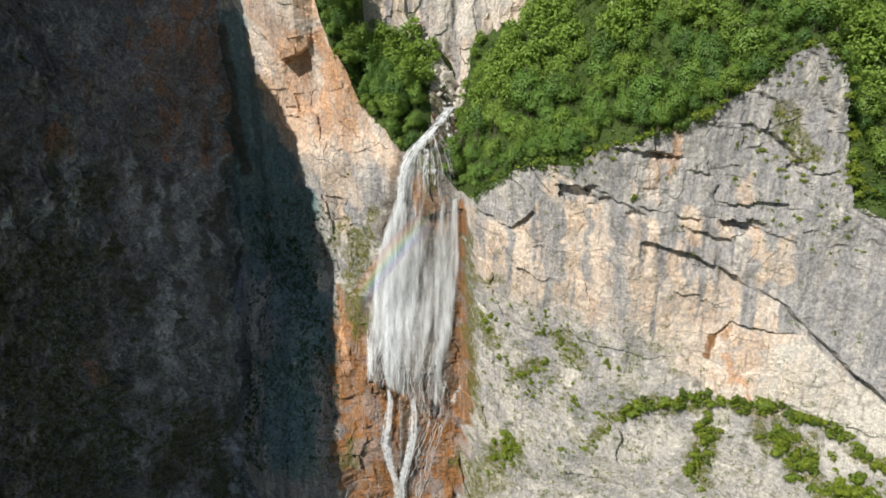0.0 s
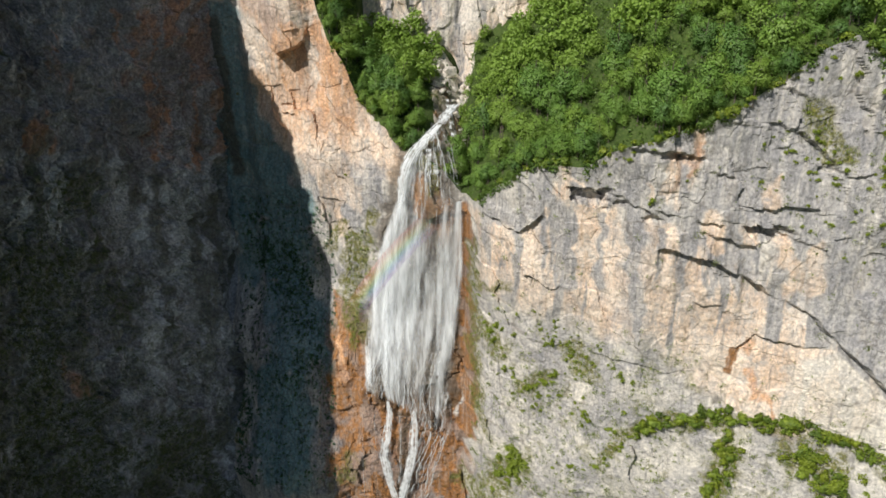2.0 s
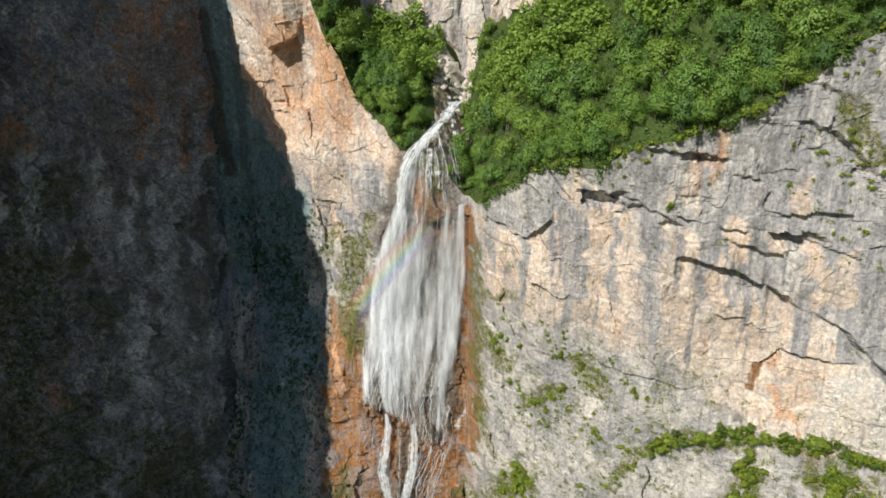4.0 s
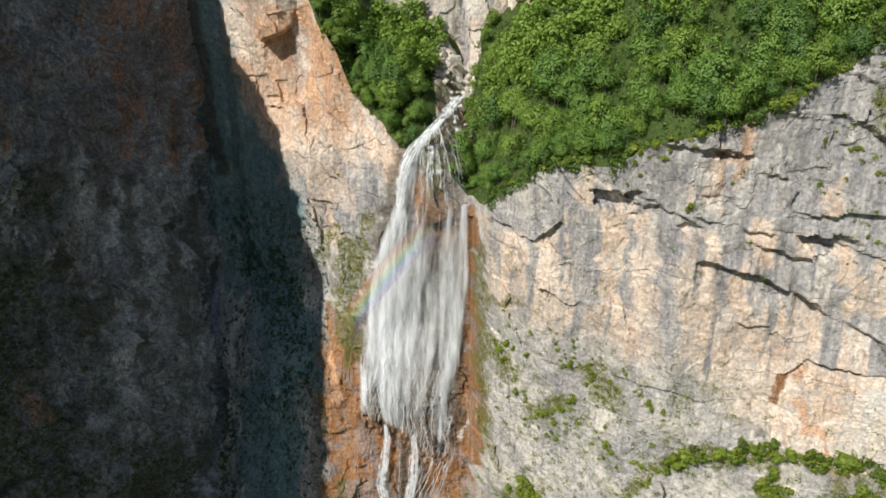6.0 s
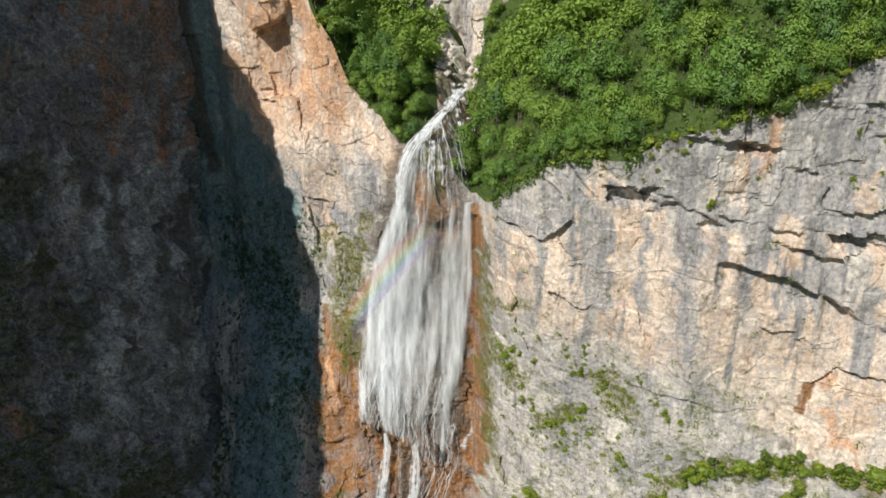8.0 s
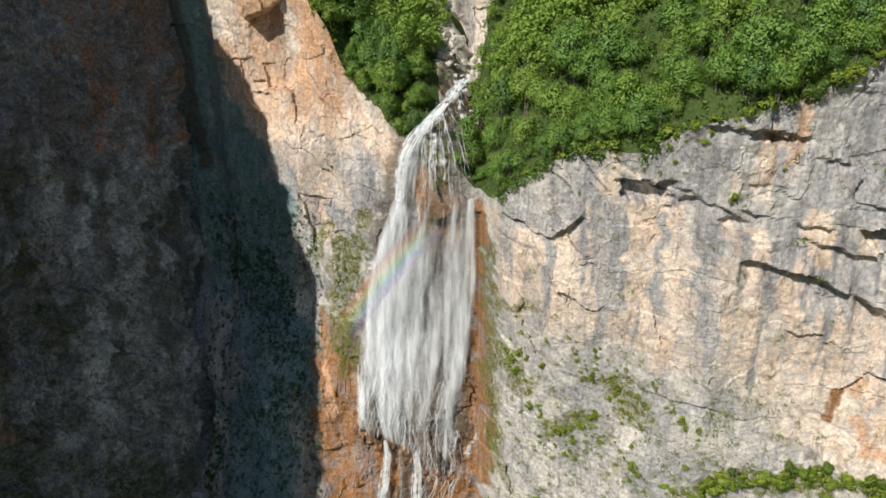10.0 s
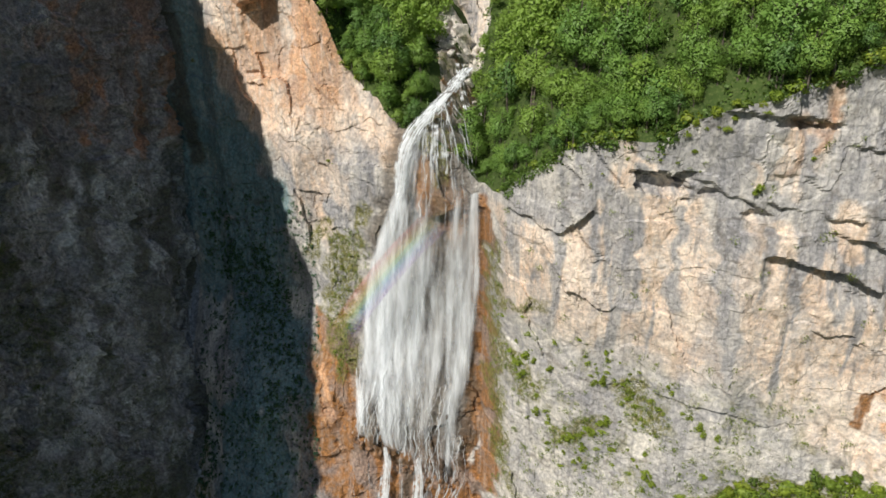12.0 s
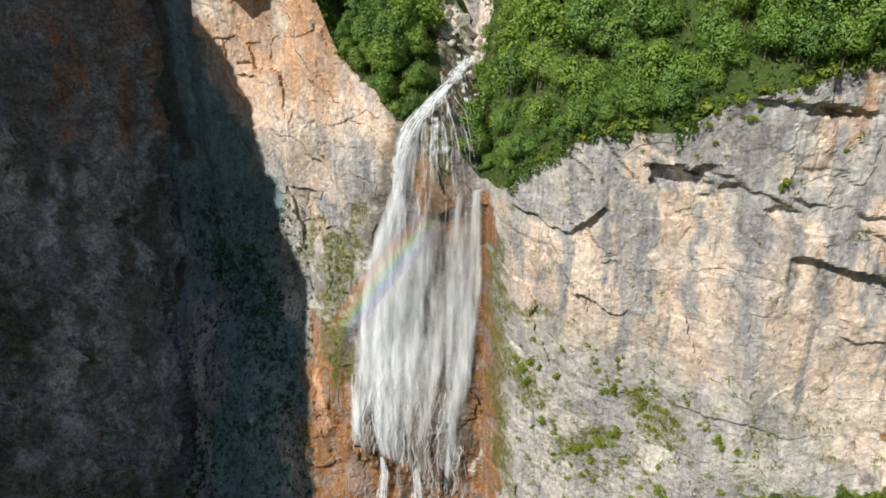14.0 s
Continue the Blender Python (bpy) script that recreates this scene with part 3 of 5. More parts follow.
MOSS = [([(27, -16), (20, -36), (13, -52)], 5), ([(-38, 66), (-41, 50), (-42, 34), (-38, 26)], 5.5), ([(-36, 62), (-38, 44), (-40, 30)], 4.4), ([(-30, 78), (-33, 62)], 2.5), ([(-50, 58), (-44, 72)], 2), ([(10.5, 74), (11.5, 30), (12.5, 2)], 1.6), ([(12, 30), (14, 4), (18, -8)], 2.4),
        ([(20, -30), (29, -12)], 6), ([(30, 22), (38, 32)], 3), ([(16, 42), (20, 34)], 4), ([(15, 58), (20, 62)], 3), ([(44, 44), (48, 36)], 4),
        ([(-10, 104), (-5, 98), (-4, 92)], 3), ([(53, 5), (74, 26), (88, 31), (103, 35), (124, 33), (136, 25)], 3.0), ([(91, 28), (91, 0)], 4),
        ([(112, 28), (118, 16), (128, 8)], 8), ([(-46, -40), (-42, -30)], 4), ([(8, -40), (16, -50)], 7), ([(100, 128), (106, 118)], 4),
        ([(-100, -10), (-92, -26)], 5), ([(-102, 6), (-98, -20)], 6)]
# The first strip is shade painted into the corner; the rest is wet rock.
WET_AND_SHADE = [([(-99, 150), (-97, 110), (-95, 86)], 4), ([(-14, 104), (-20, 80)], 5), ([(-20, 80), (-26, 30), (-24, 0)], 9), ([(-3, 98), (-4, 60), (-6, 20), (-8, -4)], 9), ([(2, 70), (3, 20), (2, -8)], 4), ([(-18, -10), (-18, -60)], 3),
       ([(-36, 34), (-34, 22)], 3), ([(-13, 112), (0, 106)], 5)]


ORANGE = [([(94.5, 50), (95.5, 44)], 1.4), ([(98, 42), (101, 38)], 1.2), ([(92.5, 57), (95, 60)], 1.2), ([(-58.7, 146), (-60, 128)], 2.6), ([(-51, 146), (-45.5, 131), (-38.5, 117)], 5.5), ([(-39.5, 131), (-38, 122)], 3.5), ([(-50, 128), (-50.5, 111)], 3.0), ([(-66, 134), (-64, 118)], 3.0), ([(-63, 150), (-62, 140)], 2.5),
          ([(-10, 92), (-7, 76)], 4.0), ([(-1, 86), (1, 70), (3, 58)], 3.2), ([(72, 122), (70.5, 112)], 0.9), ([(-46, 24), (-44, 4)], 2.0)]
# Teal growth, with shade painted along the shadow line and into the corner.
ALGAE_AND_SHADE = [([(-97, 150), (-96, 118), (-94, 90), (-92, 60), (-90, 44)], 11), ([(-66, 76), (-78, 60), (-72, 36), (-62, 14)], 15), ([(-66, 40), (-59, 28)], 6), ([(-76, 0), (-68, -30)], 16), ([(-92, 132), (-88, 121), (-83, 109), (-75, 95), (-68, 78)], 7.5), ([(-85, 124), (-85, 100), (-86, 70)], 7)]


WINDOWS = [([(65.5, 114), (65.3, 106)], 2.6), ([(71.2, 126), (70.5, 116), (71, 109)], 1.5), ([(77, 101), (79, 90)], 2.8), ([(36, 109), (37, 100)], 2.6), ([(40, 106), (45, 103.6)], 1.2), ([(44, 97), (45, 80)], 3.6),
           ([(87, 96), (88, 90)], 2.2), ([(97, 92), (100, 80)], 3.4), ([(104, 92), (106, 80)], 2.2), ([(18, 84), (20, 78)], 3.0), ([(26, 84), (34, 94)], 1.4), ([(52, 98), (53, 88)], 1.6), ([(66, 94), (68, 89)], 2.6), ([(92, 110), (93, 102)], 1.8), ([(60, 108), (60, 102)], 1.2)]
RUNS = [([(55.5, 104), (56.5, 93), (58, 80), (60.5, 66)], 2.9), ([(32, 96), (33, 74)], 1.4), ([(40, 96), (41, 84), (41.5, 70)], 1.5), ([(24, 84), (24.5, 64)], 1.2), ([(49.5, 97), (50, 72)], 1.2), ([(73, 88), (72, 72)], 0.8), ([(80, 88), (79, 74)], 0.9), ([(64, 92), (64, 78)], 0.8), ([(36.5, 92), (37, 70)], 0.9)]


def stains(x, z):
    wx, wz = x + 1.3 * rough(x / 4, z / 5, 3, 201), z + 2.0 * rough(x / 5, z / 6, 3, 205)
    tone, edge = joints((wx + 0.3 * wz) / 6.5, wz / 8.5, 271)
    tone2, edge2 = joints((wx + 0.3 * wz) / 2.3, wz / 5.0, 281)
    crack = np.maximum(ease(0.10, 0.0, edge) * ease(0.1, 0.5, rough(x / 15, z / 15, 2, 285)), 0.6 * ease(0.12, 0.0, edge2) * ease(0.2, 0.6, rough(x / 12, z / 12, 2, 287)))
    low = ease(64, 42, z) * ease(10, 18, x)
    worn = low * ease(-0.3, 0.5, rough(x / 6 + z / 18, z / 10, 4, 291, 0.65))
    slate = np.maximum(np.maximum(patches(wx, wz, SLATE, 231, 0.55), 0.6 * worn), 0.55 * (tone > 0.66) + 0.35 * (tone2 > 0.7) * ease(-0.2, 0.4, rough(x / 14, z / 14, 2, 289)))
    moss = np.maximum(patches(wx, wz, MOSS, 241, 0.7, 4), 0.5 * ease(0.3, 0.65, rough(x / 3.6, z / 4.5, 4, 245)) * low)
    warm = patches(wx, wz, WARM, 211, 0.6) * (0.8 + 0.2 * tone2)
    # narrow grey runs that cut the warm rock upright
    runs = ease(0.25, 0.6, grain((x + 0.6 * rough(x / 3, z / 9, 2, 212)) / 1.9, z / 26, 213)) * ease(-0.2, 0.4, rough(x / 10, z / 22, 2, 214))
    warm = warm * (1 - 0.6 * runs)
    # grey water stains that run down from the rim over the peach rock
    east = ease(11, 14, x)
    seam = np.interp(x, SEAM[:, 0], SEAM[:, 1]) + 3.0 * rough(x / 8, x * 0, 3, 216)
    foot = np.interp(x, PEACH_FOOT[:, 0], PEACH_FOOT[:, 1]) + 6.0 * rough(x / 9, z / 14, 3, 217)
    run = rough((x + 0.7 * rough(x / 2.5, z / 8, 3, 218)) / 3.6, z / 60, 4, 219, 0.62)
    grey = east * ease(-0.05, 0.28, run + 1.15 * ease(-26, 6, z - seam) - 0.76) * ease(-8, 6, z - foot)
    window = patches(wx, wz, WINDOWS, 233, 0.5, 3.0)
    grey = np.maximum(grey * (1 - window), patches(wx, wz, RUNS, 235, 0.4, 4.0))
    warm = np.maximum(warm, 0.9 * window)
    warm = np.maximum(warm, 0.72 * east * ease(5, -4, z - seam) * ease(-4, 8, z - foot)) * (1 - 0.85 * grey)
    # fresh rock where a slab broke away above the shrubs, and the tanned upper part of the western wall
    scar = ease(-0.6, 0.8, np.interp(x, [88.5, 89.5, 93, 101, 108, 113, 125, 140], [40, 51, 61.5, 61, 62, 63, 52, 42]) - z) * ease(-1.5, 1.0, z - np.interp(x, [88, 103, 112, 124, 136], [36, 36, 38, 35, 30])) * ease(88.5, 90.5, x)
    blue = ease(0.0, 0.5, rough(x / 9, z / 9, 3, 237) + (x - 106 + 0.5 * (62 - z)) / 9)
    grey = grey * (1 - 0.9 * scar)
    slate = slate * (1 - 0.75 * scar)
    moss = moss * (1 - scar)
    warm = np.maximum(warm * (1 - 0.6 * scar * blue), 0.95 * scar * (1 - blue))
    west = ease(-88, -84, x) * ease(-14, -22, x)
    warm = np.maximum(warm, 0.65 * ease(90, 106, z) * west)
    slate = np.maximum(slate, 0.78 * west * ease(100, 84, z) * ease(30, 45, z) * ease(-0.35, 0.35, rough(x / 8, z / 11, 4, 239)))
    tan = 0.72 * west * ease(88, 112, z) * ease(-0.5, 0.4, rough((x + 0.3 * z) / 7, z / 16, 4, 243))
    return {
        "warm": warm, "pale": np.maximum(0.9 * scar * blue, np.maximum(0.75 * patches(wx, wz, PALE, 261, 0.7), 0.5 * (tone2 < 0.15))),
        "rust": np.minimum(1.0, 1.5 * patches(wx, wz, RUST, 221, 0.4)) * (1 - 0.5 * ease(88, 104, z) * ease(-84, -82, x)), "slate": np.maximum(slate * (1 - 0.6 * warm) * (1 - 0.35 * east), 0.88 * grey), "orange": np.maximum(tan, patches(wx, wz, ORANGE, 223, 0.6, 4)), "algae_and_shade": 0.9 * patches(wx, wz, ALGAE_AND_SHADE, 227, 0.5) * (1 - ease(-50, -44, x)), "moss": moss, "wet_and_shade": np.maximum(patches(wx, wz, WET_AND_SHADE, 251, 0.3), 0.7 * crack)}


# ---- rock walls ----
def rock_face(name, x0, x1, material, label, step=0.42, bottom=-84.0):
    xs = np.linspace(x0, x1, int((x1 - x0) / step) + 2)
    rim = rim_z(xs)
    zs = np.arange(bottom, rim.max() + step, step)
    x = np.repeat(xs[:, None], len(zs), 1)
    z = np.minimum(zs[None, :], rim[:, None])
    y = wall_y(x, z)
    faces = grid_faces(len(xs), len(zs))
    low = z.ravel()[faces].min(1)
    faces = faces[low < np.repeat(rim, len(zs))[faces].min(1) - 1e-4]
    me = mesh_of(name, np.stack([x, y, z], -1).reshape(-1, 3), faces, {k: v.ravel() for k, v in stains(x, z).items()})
    return tagged(part(name, me, material), label, "cliff", kind="structure")


rock_face("cliff_corner", -114, -99.0, ROCK_SHADE, "dark brown limestone corner in deep shade")
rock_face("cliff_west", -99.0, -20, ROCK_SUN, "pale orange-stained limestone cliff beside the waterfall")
rock_face("cliff_headwall", -20, 11, ROCK_SUN, "wet rust-stained limestone wall behind the waterfall")
rock_face("cliff_east", 11, 190, ROCK_SUN, "tall grey and peach limestone cliff below the forest", 0.43, -62.0)


def shaded_face():
    ys = np.concatenate([np.linspace(40, 164, 50), np.linspace(164.5, 306, 300)])
    n = 380
    y = np.repeat(ys[:, None], n, 1)
    z = -84 + (np.interp(ys, SHADE_RIM[:, 0], SHADE_RIM[:, 1])[:, None] + 84) * np.linspace(0, 1, n)[None, :]
    x = shade_x(y, z)
    wy, wz = y + 0.9 * rough(y / 5, z / 9, 3, 291), z + 1.6 * rough(y / 7, z / 9, 3, 295)
    zz = z + 13 * rough(y / 13, z / 24, 3, 361)
    rust = patches(wy + 3 * rough(y / 5, z / 16, 3, 299), wz + 5 * rough(y / 6, z / 10, 3, 363), [([(282, 170), (280, 148), (276, 128)], 9), ([(290, 166), (288, 140), (282, 112), (280, 102)], 11), ([(299, 160), (297, 128), (290, 106)], 9), ([(303, 150), (303, 110)], 7),
                            ([(252, 140), (250, 132)], 4), ([(234, 117), (234, 112)], 4), ([(214, 30), (220, 22)], 3)], 301, 0.8, 7) * (0.12 + 0.85 * ease(-0.25, 0.55, rough((y - 0.2 * z) / 2.6, z / 15, 4, 303, 0.65)))
    moss = patches(wy, wz, [([(228, 74), (214, 50), (206, 20), (200, -10)], 9), ([(242, 92), (236, 84)], 6), ([(262, 97), (256, 92)], 5), ([(210, 72), (196, 66)], 7), ([(218, 14), (214, -20)], 9),
                            ([(232, -8), (240, -46)], 10), ([(276, 82), (270, 62), (262, 34), (254, 10)], 4), ([(252, -8), (256, -30)], 6), ([(188, 40), (184, 10)], 6), ([(300, 90), (296, 60)], 5)], 311, 0.9, 6)
    moss = np.maximum(moss, 0.65 * ease(0.2, 0.8, rough(y / 7 + z / 30, z / 13, 4, 315)) * ease(104, 84, zz))
    slate = np.maximum(ease(-0.25, 0.5, rough(y / 12, z / 30, 4, 321)) * ease(92, 112, zz), 0.6 * ease(0.0, 0.6, rough(y / 9, z / 20, 4, 325)))
    pale = patches(wy, wz, [([(269, 86), (266, 78), (258, 67)], 5), ([(226, 91), (225, 84)], 4.5), ([(190, 34), (182, 4)], 5), ([(219, -8), (217, -20)], 5), ([(259, -12), (256, -22)], 5), ([(263, 52), (262, 44)], 5),
                            ([(245, 40), (240, 16)], 5), ([(275, 58), (268, 40)], 4)], 331, 0.8, 5)
    tone, edge = joints((wy - 0.30 * wz) / 3.0, wz / 7.5, 341)
    tone2, edge2 = joints((wy - 0.45 * wz) / 1.5, wz / 4.2, 345)
    lower = ease(112, 90, zz)
    moss = np.maximum(moss, 0.8 * ease(0.15, 0.06, edge) * ease(-0.2, 0.4, rough(y / 9, z / 12, 2, 349)) * (0.25 + 0.75 * lower))
    slab = rough((wy - 0.5 * wz) / 11, wz / 26, 4, 371, 0.6)
    gully = rough((wy - 0.35 * wz) / 7, wz / 22, 4, 373, 0.6)
    big_tone, big_edge = joints((wy - 0.45 * wz) / 7.5, wz / 21, 351)
    crack = np.maximum(ease(0.085, 0.03, edge) * ease(-0.4, 0.2, rough(y / 12, z / 14, 2, 353)), np.maximum(0.8 * ease(0.12, 0.03, edge2) * ease(0.0, 0.4, rough(y / 8, z / 10, 2, 355)), ease(0.05, 0.02, big_edge)))
    crack = 0.7 * crack * (0.35 + 0.65 * lower) * ease(0.35, -0.35, slab)
    crack = np.maximum(crack, 0.8 * ease(0.35, 0.75, gully))
    # inner part painted paler to make up for the little sky light there
    inner = ease(240, 262, y)
    outer = ease(244, 226, y) * ease(96, 70, z)
    moss = np.maximum(moss, 0.85 * outer * ease(-0.4, 0.3, rough(y / 6, z / 9, 4, 357)))
    moss = np.maximum(moss, 0.95 * lower * ease(0.1, 0.55, gully)) * (1 - 0.5 * inner)
    slate = np.maximum(slate, 0.9 * (tone2 > 0.55)) * (1 - 0.6 * pale) * (1 - 0.35 * inner) * (1 - 0.7 * rust)
    pale = np.maximum(pale, (0.95 * (tone < 0.3) + 0.6 * (tone2 < 0.3)) * lower * ease(0.05, 0.2, edge))
    pale = np.maximum(pale, inner * ease(106, 82, zz) * (0.25 + 0.5 * tone)) * ease(0.5, 0.0, gully)
    pale = np.maximum(pale, lower * ease(-0.15, 0.45, slab) * ease(0.4, 0.0, gully))
    me = mesh_of("cliff_shaded", np.stack([x, y, z], -1).reshape(-1, 3), grid_faces(len(ys), n),
                 {"rust": rust.ravel(), "moss": moss.ravel(), "slate": np.maximum(slate, 0.6 * (big_tone > 0.62)).ravel(), "pale": (pale * (1 - 0.75 * outer)).ravel(), "wet_and_shade": 0.75 * crack.ravel()})
    tagged(part("cliff_shaded", me, ROCK_SHADE), "dark shaded limestone wall with rusty and mossy streaks", "cliff", kind="structure")
    # the mountain's back behind the rim
    rim = np.interp(ys, SHADE_RIM[:, 0], SHADE_RIM[:, 1])
    s = np.linspace(0, 1, 30)
    bx = x[:, -1][:, None] - 500 * s[None, :] ** 1.5
    by = np.repeat(ys[:, None], 30, 1)
    bz = rim[:, None] + 30 * s[None, :] + 2 * rough(bx / 12, by / 12, 3, 331) * ease(0, 0.1, s)[None, :]
    me = mesh_of("ridge_west", np.stack([bx, by, bz], -1).reshape(-1, 3), grid_faces(len(ys), 30))
    tagged(part("ridge_west", me, SLOPE), "wooded back of the shaded cliff", "ridge", kind="structure")


shaded_face()


def upper_slope():
    xs = np.linspace(-114, 190, 330)
    s = np.linspace(0, 1, 130)
    top = rim_z(xs)
    y0 = wall_y(xs, top)
    x = np.repeat(xs[:, None], len(s), 1)
    y = y0[:, None] + 190 * s[None, :] ** 1.35
    z = top_z(x, y)
    z[:, 0] = top
    blend_in = ease(0, 0.02, s)[None, :]
    z = top[:, None] * (1 - blend_in) + z * blend_in
    me = mesh_of("upper_slope", np.stack([x, y, z], -1).reshape(-1, 3), grid_faces(len(xs), len(s)))
    tagged(part("upper_slope", me, SLOPE), "steep wooded slope above the cliffs", "slope", kind="structure")


upper_slope()


def back_cliff():
    xs, zs = np.linspace(-40, 75, 220), np.linspace(112, 190, 150)
    x, z = np.meshgrid(xs, zs, indexing="ij")
    wu, wv = x + 2.4 * rough(x / 7, z / 9, 3, 421), z + 2.4 * rough(x / 8, z / 7, 3, 425)
    y = 306 + 0.22 * (z - 130) - 2.0 * rough(wu / 16, wv / 26, 3, 401) - 2.0 * facets(wu / 7 + 0.3 * wv / 9, wv / 13, 403, 1.3, 0.3, 0.15) - 0.5 * facets(wu / 2.4, wv / 4, 407, 1.3, 0.3, 0.1)
    y = y + 3.0 * np.exp(-((x - 3 - 0.12 * (z - 130)) / 4) ** 2)
    slate = ease(0.0, 0.7, rough(wu / 5, wv / 40, 4, 411)).ravel()
    warm = (0.7 * ease(-0.1, 0.6, rough(x / 9, z / 14, 3, 415))).ravel()
    me = mesh_of("cliff_back", np.stack([x, y, z], -1).reshape(-1, 3), grid_faces(len(xs), len(zs)), {"slate": slate, "warm": warm})
    tagged(part("cliff_back", me, ROCK_PALE), "pale sunlit limestone wall behind the stream's gully", "cliff", kind="structure")


back_cliff()


def valley():
    r = np.concatenate([[0], 30 * 1.13 ** np.arange(42)])
    a = np.linspace(0, 2 * math.pi, 97)
    rr, aa = np.meshgrid(r, a, indexing="ij")
    x, y = rr * np.cos(aa), rr * np.sin(aa) + 60
    z = -80 + 3 * rough(x / 40, y / 40, 3, 501) + 240 * ease(450, 2200, rr) * (0.6 + 0.5 * rough(x / 700, y / 700, 3, 505))
    me = mesh_of("ground", np.stack([x, y, z], -1).reshape(-1, 3), grid_faces(len(r), len(a)), smooth=True)
    tagged(part("ground", me, VALLEY), "green valley floor far below the cliffs", "ground", kind="structure")


valley()


# ---- the stream bed above the lip ----
def stream_bed():
    ys, us = np.linspace(249, 306, 170), np.linspace(-1, 1, 70)
    y, u = np.meshgrid(ys, us, indexing="ij")
    wide = np.interp(y, [249, 256, 266, 280, 306], [11, 9, 8, 9, 12.0])
    x = np.interp(y, STREAM_Y, STREAM_X) + wide * u
    y = np.maximum(y, wall_y(x, rim_z(x)) + 0.2)
    z = top_z(x, y) + (0.35 - 2.4 * u ** 6) * ease(0.1, 3.0, y - wall_y(x, rim_z(x))) + (0.9 * facets(x / 2.1, y / 2.1, 551, 1.0) + 0.35 * facets(x / 0.8, y / 0.8, 555, 1.0)) * ease(0.1, 2.0, y - wall_y(x, rim_z(x)))
    far = ease(286, 296, y)
    wet_and_shade = (1 - far) * ease(1.0, 0.5, np.abs(u))
    moss = (1 - far) * ease(0.2, 0.7, rough(x / 3, y / 3, 3, 559)) * 0.8
    rust = (1 - far) * ease(0.1, 0.6, rough(x / 2, y / 3, 3, 561))
    me = mesh_of("stream_bed", np.stack([x, y, z], -1).reshape(-1, 3), grid_faces(len(ys), len(us)), {"wet_and_shade": wet_and_shade.ravel(), "moss": moss.ravel(), "rust": rust.ravel()})
    tagged(part("stream_bed", me, ROCK_PALE), "wet dark rocky bed of the stream above the waterfall", "stream bed", kind="structure")


stream_bed()

# ---- the waterfall ----
LEFT = np.array([(112, -10), (106, -13), (100, -16.8), (80, -24), (62, -30.5), (45, -33.5), (30, -35), (17, -35), (8, -34.5), (-2, -32.3)])
RIGHT = np.array([(112, -1), (104, 2.5), (96, 5.2), (90, 7.6), (62, 8.4), (38, 7.0), (20, 4.2), (8, 1.8), (-18, -1.5)])
waterfall = tagged(new("waterfall"), "tall white waterfall veil pouring over a stained cliff", "waterfall", kind="structure")


def veil(seed, out, weight):
    na, nb = 190, 76
    a, b = np.meshgrid(np.linspace(0, 1, na), np.linspace(0, 1, nb), indexing="ij")
    top = 104 - 10 * ease(0.25, 0.9, a) + 1.0 * rough(a * 9, a * 0, 3, seed)
    foot = -1.0 - 18 * a + 1.6 * rough(a * 8, a * 0, 3, seed + 1)
    z = top + (foot - top) * b
    xl = np.interp(-z, -LEFT[:, 0], LEFT[:, 1])
    xr = np.interp(-z, -RIGHT[:, 0], RIGHT[:, 1])
    x = xl + (xr - xl) * a + 0.2 * rough(a * 26, z / 12, 3, seed + 2)
    y = wall_base(x, z) - 2.0 - out - 1.5 * ease(0, 0.5, b) - 0.5 * rough(a * 8, z / 24, 3, seed + 3) - 0.12 * rough(a * 30, z / 14, 2, seed + 4)
    y = y + 2.6 * ease(0.08, 0.0, b)
    drift = a + 0.018 * rough(a * 5, z / 14, 3, seed + 5)
    lanes = rough(drift * 8, z / 80, 4, seed + 6)
    ropes = rough(drift * 30, z / 30, 4, seed + 7)
    # three groups of ropes at the lip, closing to one sheet below, breaking up again at the foot
    lip = 1.0 * np.exp(-((a - 0.17) / 0.11) ** 2) + 0.6 * np.exp(-((a - 0.45) / 0.06) ** 2) + 0.55 * np.exp(-((a - 0.66) / 0.06) ** 2) + 0.7 * np.exp(-((a - 0.88) / 0.09) ** 2) - 0.50
    full = ease(94, 60, z + 11 * rough(a * 9, a * 0, 3, seed + 8))
    torn = ease(34, 0, z) * (0.4 + 0.6 * ease(0.3, 0.6, a))
    cover = weight + lip * (1 - full) + (0.38 + 0.16 * np.exp(-((a - 0.45) / 0.25) ** 2)) * full - 0.62 * torn + (0.50 + 0.05 * torn) * lanes + (0.06 + 0.10 * torn) * ropes
    cover = cover + 0.35 * np.exp(-((a - 0.06) / 0.05) ** 2 - ((z - 12) / 8) ** 2) - 0.55 * np.exp(-((a - 0.16) / 0.06) ** 2 - ((z - 7) / 9) ** 2)
    cover = cover - 0.9 * ease(0.10, 0.0, a) * ease(14, 30, z) - 0.7 * ease(0.04, 0.0, a) - 0.7 * ease(0.93, 1.0, a) - 1.0 * ease(0.94, 1.0, b)
    return mesh_of("veil", np.stack([x, y, z], -1).reshape(-1, 3), grid_faces(na, nb), {"cover": cover.ravel()}, True)


for seed, out, weight in ((601, 0.0, 0.0), (631, 1.6, -0.12), (661, 3.0, -0.26)):
    part("veil", veil(seed, out, weight), WATER, waterfall)


